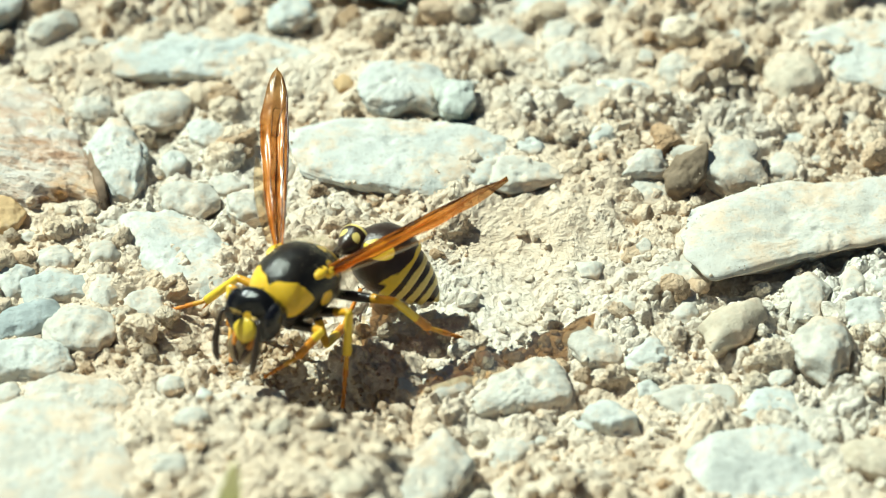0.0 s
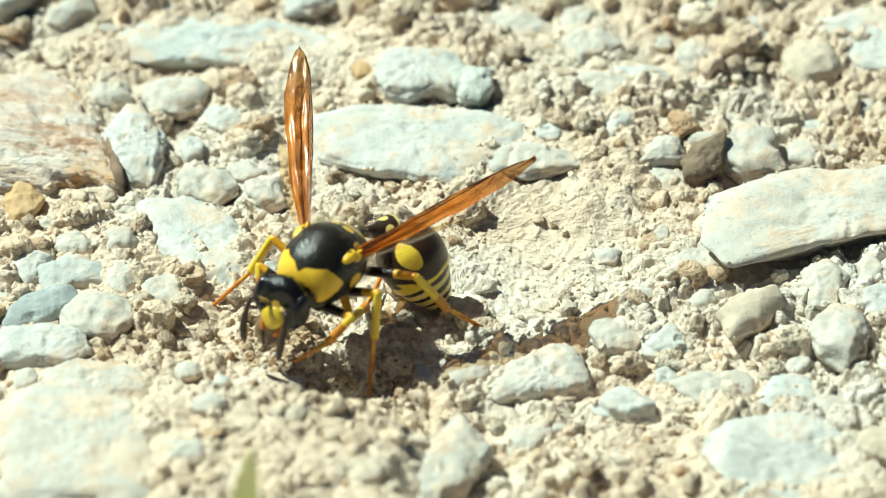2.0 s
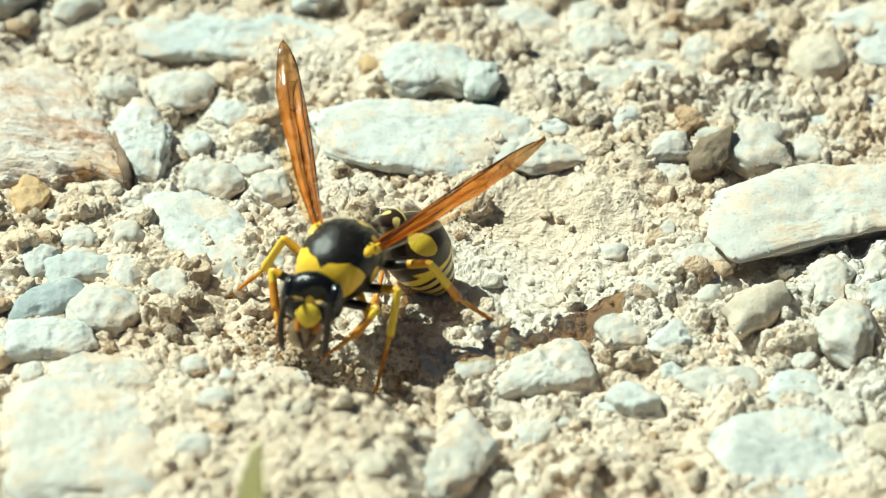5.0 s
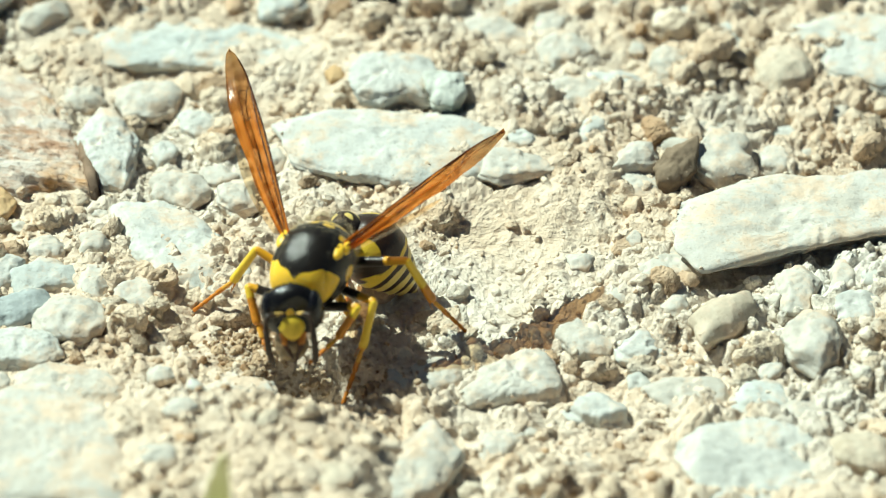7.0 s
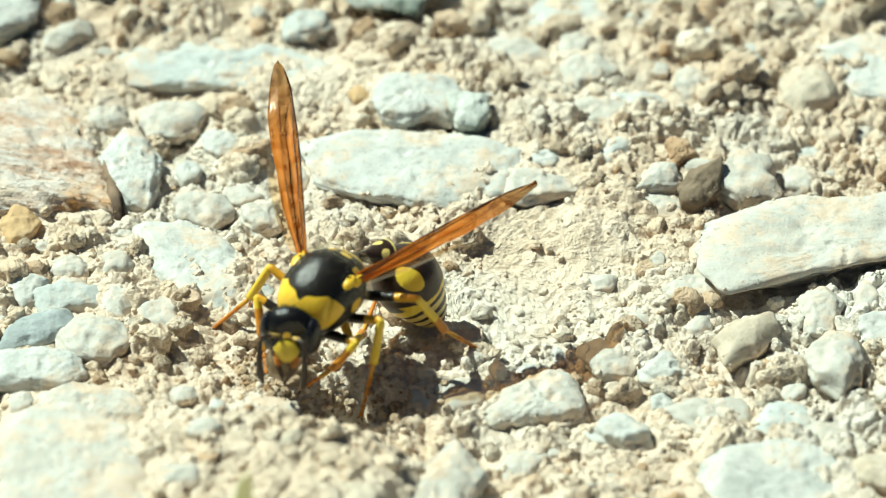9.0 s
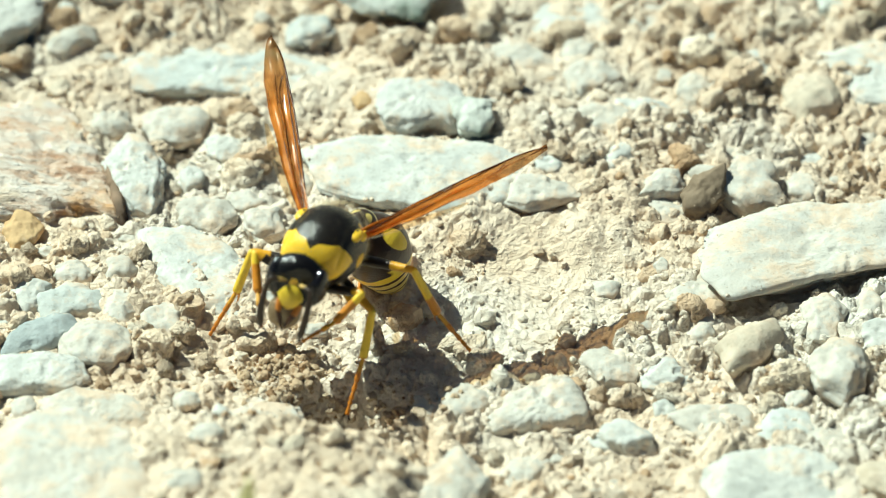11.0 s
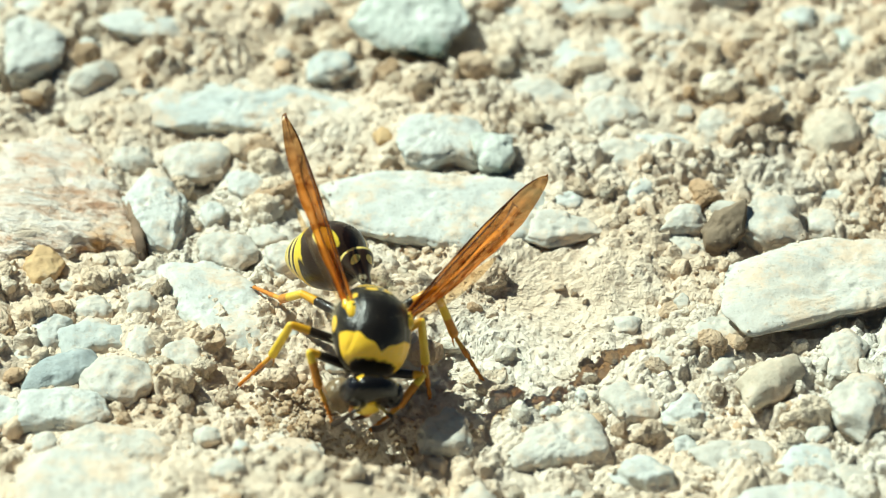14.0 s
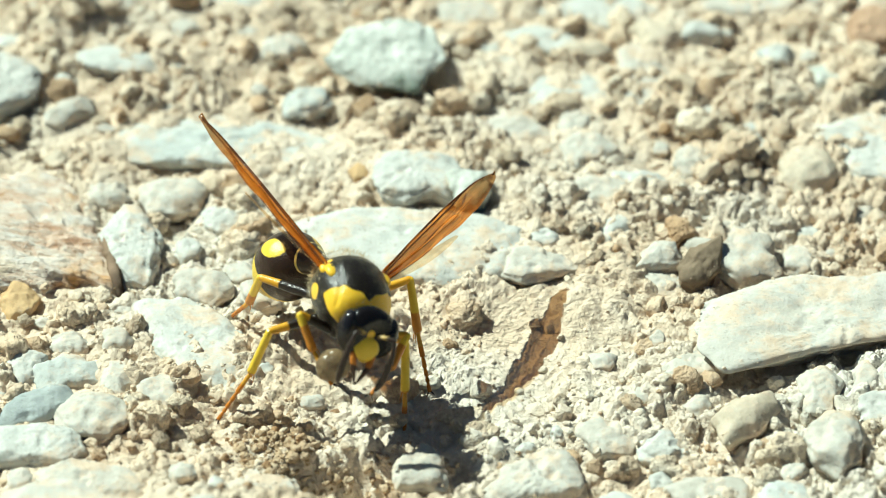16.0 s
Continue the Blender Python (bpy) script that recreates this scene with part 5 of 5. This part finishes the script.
GASTER_ROWS = [
    (0, -0.748, -0.299, -0.592),
    (0.5, -0.338, -0.120, -0.934),
    (1, -0.416, -0.117, -0.902),
    (1.5, -0.439, -0.122, -0.890),
    (2, -0.544, -0.076, -0.836),
    (2.5, -0.498, -0.230, -0.836),
    (3, -0.518, -0.129, -0.846),
    (5.5, -0.482, -0.215, -0.849),
    (6, -0.554, 0.210, -0.805),
    (6.5, -0.628, 0.236, -0.742),
    (7, -0.621, -0.028, -0.783),
    (7.5, -0.665, 0.027, -0.746),
    (8, -0.476, -0.177, -0.862),
    (8.5, -0.482, -0.134, -0.866),
    (11, -0.350, -0.336, -0.874),
    (11.5, -0.263, -0.087, -0.961),
    (12, -0.394, -0.304, -0.868),
    (12.5, -0.097, -0.279, -0.955),
    (13, -0.111, -0.678, -0.727),
    (13.5, -0.044, -0.706, -0.706),
    (14, 0.373, -0.482, -0.793),
    (14.5, 0.635, -0.465, -0.618),
    (15, 0.159, -0.314, -0.936),
    (15.5, 0.439, -0.546, -0.714),
    (16, -0.004, -0.645, -0.764),
]
RIGHT_WING_ROWS = [
    (0, 0.606, -0.730, 0.315),
    (0.5, 0.571, -0.790, 0.224),
    (1, 0.562, -0.792, 0.238),
    (1.5, 0.602, -0.756, 0.256),
    (2, 0.618, -0.761, 0.198),
    (2.5, 0.593, -0.770, 0.235),
    (3, 0.532, -0.769, 0.355),
    (5.5, 0.612, -0.735, 0.293),
    (6, 0.542, -0.793, 0.279),
    (6.5, 0.569, -0.752, 0.333),
    (7, 0.570, -0.766, 0.297),
    (7.5, 0.591, -0.744, 0.311),
    (8, 0.638, -0.675, 0.371),
    (8.5, 0.614, -0.714, 0.338),
    (11, 0.588, -0.746, 0.311),
    (11.5, 0.620, -0.712, 0.330),
    (12, 0.580, -0.726, 0.370),
    (12.5, 0.564, -0.809, 0.163),
    (13, 0.544, -0.821, 0.173),
    (13.5, 0.382, -0.919, -0.095),
    (14, 0.328, -0.943, 0.058),
    (14.5, 0.540, -0.495, 0.681),
    (15, 0.608, -0.647, 0.460),
    (15.5, 0.441, -0.891, 0.107),
    (16, 0.488, -0.859, 0.158),
]
LEFT_WING_ROWS = [
    (0, -0.293, -0.955, 0.047),
    (0.5, -0.397, -0.917, -0.033),
    (1, -0.425, -0.905, 0.021),
    (1.5, -0.352, -0.936, 0.005),
    (2, -0.325, -0.946, 0.007),
    (2.5, -0.370, -0.929, 0.019),
    (3, -0.433, -0.900, 0.046),
    (5.5, -0.401, -0.910, 0.105),
    (6, -0.439, -0.896, -0.064),
    (6.5, -0.388, -0.920, -0.054),
    (7, -0.426, -0.902, -0.068),
    (7.5, -0.472, -0.870, 0.143),
    (8, -0.246, -0.965, -0.094),
    (8.5, -0.329, -0.942, -0.062),
    (11, -0.548, -0.804, 0.231),
    (11.5, -0.400, -0.911, -0.099),
    (12, -0.499, -0.865, 0.060),
    (12.5, -0.538, -0.833, -0.130),
    (13, -0.567, -0.806, 0.170),
    (13.5, -0.583, -0.782, 0.219),
    (14, -0.606, -0.737, 0.300),
    (14.5, -0.614, -0.753, 0.235),
    (15, -0.660, -0.714, 0.233),
    (15.5, -0.594, -0.789, 0.155),
    (16, -0.692, -0.670, 0.271),
]
HEAD_ROWS = [
    (0, 22.5, -2.8, 6.7),
    (0.5, 35.4, -7.7, -0.8),
    (1, 35.9, -5.0, 2.5),
    (1.5, 30.4, -4.0, 6.1),
    (2, 21.4, -4.8, 1.8),
    (2.5, 28.0, -3.8, 7.3),
    (3, 23.4, -1.6, 13.7),
    (5.5, 26.3, -1.3, 14.9),
    (6, 26.8, -1.1, 11.0),
    (6.5, 28.9, 0.4, 8.4),
    (7, 27.7, -1.6, 18.8),
    (7.5, 29.1, -2.3, 14.4),
    (8, 21.7, 2.8, 4.0),
    (8.5, 23.0, -1.5, 18.4),
    (11, 15.4, -2.3, 6.1),
    (11.5, 17.8, 3.0, -5.1),
    (12, 29.3, 2.2, 1.9),
    (12.5, -23.7, -5.2, -10.4),
    (13, -25.1, -2.4, 12.0),
    (13.5, -12.2, 4.4, 6.3),
    (14, -12.2, 0.5, 3.5),
    (14.5, -17.5, 3.3, 18.2),
    (15, -4.9, 4.5, -0.6),
    (15.5, 26.8, 2.0, -0.7),
    (16, 18.2, -0.2, -6.3),
]
LEFT_MID_FOOT_ROWS = [
    (0, -5.87, -13.37, -1.20),
    (0.5, -4.91, -12.82, -1.20),
    (1, -5.52, -13.20, -1.20),
    (1.5, -5.24, -13.82, -1.20),
    (2, -5.39, -13.53, -1.20),
    (2.5, -5.33, -13.70, -1.20),
    (3, -5.29, -13.75, -1.20),
    (5.5, -5.29, -13.71, -1.20),
    (6, -5.19, -13.73, -1.20),
    (6.5, -5.27, -13.69, -1.20),
    (7, -5.21, -13.87, -1.20),
    (7.5, -5.25, -13.80, -1.20),
    (8, -5.28, -13.59, -1.20),
    (8.5, -5.35, -13.39, -1.20),
    (11, -6.54, -12.45, -1.20),
    (11.5, -6.32, -12.66, -1.20),
    (12, -6.38, -12.92, -1.20),
    (12.5, -6.48, -12.94, -1.20),
    (13, -2.79, -11.19, -1.20),
    (13.5, -2.69, -8.53, -1.20),
    (14, -2.81, -9.37, -1.20),
    (14.5, -2.56, -9.41, -1.20),
    (15, -2.52, -8.41, -1.20),
    (15.5, -2.75, -9.16, -1.20),
    (16, -3.04, -9.23, -1.20),
]
LEFT_HIND_FOOT_ROWS = [
    (0, 2.04, -9.03, 0.00),
    (0.5, 2.01, -9.20, 0.00),
    (1, 1.96, -9.26, 0.00),
    (1.5, 2.06, -9.37, 0.00),
    (2, 1.95, -9.39, 0.00),
    (2.5, 2.07, -9.29, 0.00),
    (3, 2.08, -9.18, 0.00),
    (5.5, 2.07, -9.28, 0.00),
    (6, 2.17, -9.24, 0.00),
    (6.5, 2.25, -9.20, 0.00),
    (7, 2.31, -9.28, 0.00),
    (7.5, 2.30, -9.31, 0.00),
    (8, 2.18, -9.09, 0.00),
    (8.5, 2.01, -9.03, 0.00),
    (11, 0.92, -8.57, 0.00),
    (11.5, -0.03, -9.07, 0.00),
    (12, 0.57, -8.79, 0.00),
    (12.5, 0.40, -9.35, 0.00),
    (13, 0.19, -9.19, 0.00),
    (13.5, 0.66, -9.15, 0.00),
    (14, 0.36, -7.99, 0.00),
    (14.5, 1.45, -7.21, 0.00),
    (15, 0.89, -6.90, 0.00),
    (15.5, -0.44, -4.72, 0.00),
    (16, -1.58, -4.97, 0.00),
]
RIGHT_MID_FOOT_ROWS = [
    (0, -17.03, -6.26, 0.00),
    (0.5, -17.06, -6.40, 0.00),
    (1, -16.95, -6.25, 0.00),
    (1.5, -14.73, -6.74, 0.00),
    (2, -14.74, -6.76, 0.00),
    (2.5, -14.56, -6.56, 0.00),
    (3, -14.29, -6.57, 0.00),
    (5.5, -14.13, -6.45, 0.00),
    (6, -14.52, -6.85, 0.00),
    (6.5, -14.27, -6.82, 0.00),
    (7, -14.21, -6.79, 0.00),
    (7.5, -14.05, -6.93, 0.00),
    (8, -14.45, -6.72, 0.00),
    (8.5, -14.36, -6.51, 0.00),
    (11, -14.93, -6.91, 0.00),
    (11.5, -14.87, -7.12, 0.00),
    (12, -14.77, -7.11, 0.00),
    (12.5, -14.66, -8.11, 0.00),
    (13, -14.26, -8.06, 0.00),
    (13.5, -14.19, -8.04, 0.00),
    (14, -14.25, -8.09, 0.00),
    (14.5, -14.02, -7.86, 0.00),
    (15, -13.97, -7.77, 0.00),
    (15.5, -14.03, -7.90, 0.00),
    (16, -14.05, -7.85, 0.00),
]
RIGHT_HIND_FOOT_ROWS = [
    (0, -4.96, -4.09, 0.10),
    (0.5, -6.70, -3.14, 0.10),
    (1, -6.64, -3.45, 0.10),
    (1.5, -4.57, -3.38, 0.10),
    (2, -4.59, -3.50, 0.10),
    (2.5, -4.70, -3.69, 0.10),
    (3, -6.36, -3.65, 0.10),
    (5.5, -4.77, -3.19, 0.10),
    (6, -6.30, -3.70, 0.10),
    (6.5, -5.24, -3.69, 0.10),
    (7, -5.28, -2.84, 0.10),
    (7.5, -5.19, -2.31, 0.10),
    (8, -4.07, -4.25, 0.10),
    (8.5, -4.48, -4.25, 0.10),
    (11, -5.89, -0.72, 0.10),
    (11.5, -5.31, -3.19, 0.10),
    (12, -5.58, -3.92, 0.10),
    (12.5, -4.91, -4.80, 0.10),
    (13, -6.31, -3.68, 0.10),
    (13.5, -13.19, 0.89, 0.10),
    (14, -14.57, 1.66, 0.10),
    (14.5, -14.33, 1.90, 0.10),
    (15, -13.85, 1.56, 0.10),
    (15.5, -13.48, 1.59, 0.10),
    (16, -13.78, 1.91, 0.10),
]
PELLET_ROWS = [
    (0, -11.51, -13.56, 3.42),
    (0.5, -10.73, -13.19, 2.52),
    (1, -10.70, -13.82, 2.81),
    (1.5, -10.39, -13.30, 3.29),
    (2, -10.97, -12.62, 2.93),
    (2.5, -10.46, -13.48, 3.09),
    (3, -8.86, -14.43, 2.71),
    (5.5, -9.46, -13.71, 3.34),
    (6, -8.87, -14.17, 2.39),
    (6.5, -8.77, -13.85, 2.37),
    (7, -8.21, -13.55, 2.92),
    (7.5, -9.72, -12.93, 3.61),
    (8, -10.72, -13.06, 2.74),
    (8.5, -10.07, -13.75, 2.69),
    (11, -10.17, -11.33, 5.48),
    (11.5, -10.69, -12.16, 2.76),
    (12, -10.40, -14.17, 3.19),
    (12.5, -8.08, -11.84, 1.39),
    (13, -8.66, -10.88, 2.35),
    (13.5, -8.56, -11.11, 1.49),
    (14, -8.17, -11.49, 1.99),
    (14.5, -7.95, -10.84, 1.72),
    (15, -7.50, -9.76, 1.14),
    (15.5, -7.32, -9.55, 3.69),
    (16, -7.25, -8.97, 4.92),
]


def aim(base, ahead, up):
    """A pose in the wasp's space, its +y along ahead and its +z near up; base in mm."""
    y = Vector(ahead).normalized()
    z = (Vector(up) - y * y.dot(Vector(up))).normalized()
    m = Matrix((y.cross(z), y, z)).transposed().to_4x4()
    m.translation = Vector(base) * MM
    return m


def leg_poses(hip, foot, bones, up, outward, rise):
    """Poses of thigh, shin and foot for a foot tip at a place, the knee raised and turned outward."""
    a, b, c = bones
    shin = b + c * 0.95
    span = foot - hip
    far = min(max(span.length, shin - a + 0.15), (a + shin) * 0.985)
    way = span.normalized()
    x = (a * a - shin * shin + far * far) / (2 * far)
    lift = math.sqrt(max(a * a - x * x, 0))
    bend = up * rise + outward
    bend = (bend - way * bend.dot(way)).normalized()
    knee = hip + way * x + bend * lift
    down = (foot - knee).normalized()
    sag = (-up - down * (-up).dot(down))
    ankle = knee + (down + sag * 0.22).normalized() * b
    return aim(hip, knee - hip, bend), aim(knee, ankle - knee, bend), aim(ankle, foot - ankle, up)


def motions():
    times = [round(0.25 * k, 2) for k in range(65)]
    tracks = {"wasp": [], "head": [], "petiole": [], "gaster": [], "right": [], "left": []}
    leg_rows = {(key, k): [] for key in LEGS for k in range(3)}
    for t in times:
        x, y, z, rx, ry, rz = curve_through(BODY_ROWS, t)
        body = pose(x * MM, y * MM, z * MM, rx, ry, rz)
        turn = body.to_3x3().transposed()
        sky_way = turn @ Vector((0, 0, 1))
        tracks["wasp"].append((t, body))
        h = curve_through(HEAD_ROWS, t)
        tracks["head"].append((t, pose(*(NECK * MM), *h)))
        p = Vector(curve_through(PETIOLE_ROWS, t)).normalized()
        g = Vector(curve_through(GASTER_ROWS, t)).normalized()
        tracks["petiole"].append((t, aim(PETIOLE_BASE, -p, (0, 0.25, 1))))
        w = float(step(12.5, 14.0, t))
        back = (p * 0.3 + Vector((0.05, 0.1, 1.0))) * (1 - w) + (p + Vector((0, -0.3, 1.0))) * w
        tracks["gaster"].append((t, aim(PETIOLE_BASE + p * PETIOLE_LONG, -g, back)))
        for side, s, rows in (("right", 1, RIGHT_WING_ROWS), ("left", -1, LEFT_WING_ROWS)):
            d = Vector(curve_through(rows, t)).normalized()
            n0 = (Vector((0, 0, 1)) - d * d.z).normalized()
            n = n0 * math.cos(radians(22)) + d.cross(n0) * s * math.sin(radians(22))
            tracks[side].append((t, aim((WING_BASE[0] * s, *WING_BASE[1:]), d, n)))
        for side, s in (("right", 1), ("left", -1)):
            for k in ("front", "mid", "hind"):
                if k == "front":
                    w = 0.5 * math.sin(t * 5.3 + s) + 0.3 * math.sin(t * 3.1 - s)
                    foot = Vector((s * (1.25 + 0.2 * w), 5.0 + 0.35 * w, -3.4))
                else:
                    rows = {("right", "mid"): RIGHT_MID_FOOT_ROWS, ("right", "hind"): RIGHT_HIND_FOOT_ROWS, ("left", "mid"): LEFT_MID_FOOT_ROWS, ("left", "hind"): LEFT_HIND_FOOT_ROWS}[side, k]
                    foot = turn @ (Vector(curve_through(rows, t)) - Vector((x, y, z)))
                hip = Vector(HIP[k])
                out, rise = Vector((1.5 * s if k == "front" else s, 0.2 if k == "front" else 0, 0)), {"front": 0.45, "mid": 0.9, "hind": 0.55}[k]
                if (side, k) == ("right", "hind"):
                    # tucked under the body until the wasp turns
                    w = step(12.5, 13.5, t)
                    out, rise = Vector((1.5 * w - 0.5, 0, 0)), 2.3 * w - 0.7
                hip.x *= s
                for i, m in enumerate(leg_poses(hip, foot, BONES[k], sky_way, out, rise)):
                    leg_rows[(side, k), i].append((t, m))
    walk(PELLET, [(t, pose(*(curve_through(PELLET_ROWS, t) * MM), 8 * math.sin(t * 2), 6 * math.sin(t * 1.3), 10 * math.sin(t))) for t in times])
    # the stone at the pit's edge is kicked and rolls a little
    at = PIT_STONE.matrix_world.copy()
    spot_at = at.translation
    rolled = [(0.0, 0, 0), (12.9, 0, 0), (13.1, 0.35, 20), (13.3, 0.8, 50), (13.5, 1.0, 65), (16.0, 1.0, 65)]
    walk(PIT_STONE, [(t, Matrix.Translation(spot_at + Vector((-2.4, -0.4, 0.9)) * MM * k) @ pose(0, 0, 0, 0, -0.2 * turn, turn) @ at.to_3x3().to_4x4()) for t, k, turn in rolled])
    walk(WASP, tracks["wasp"])
    walk(HEAD, tracks["head"])
    walk(PETIOLE, tracks["petiole"])
    walk(GASTER, tracks["gaster"])
    walk(WINGS[0], tracks["right"])
    walk(WINGS[1], tracks["left"])
    for (key, k), rows in leg_rows.items():
        walk(LEGS[key][k], rows)


motions()
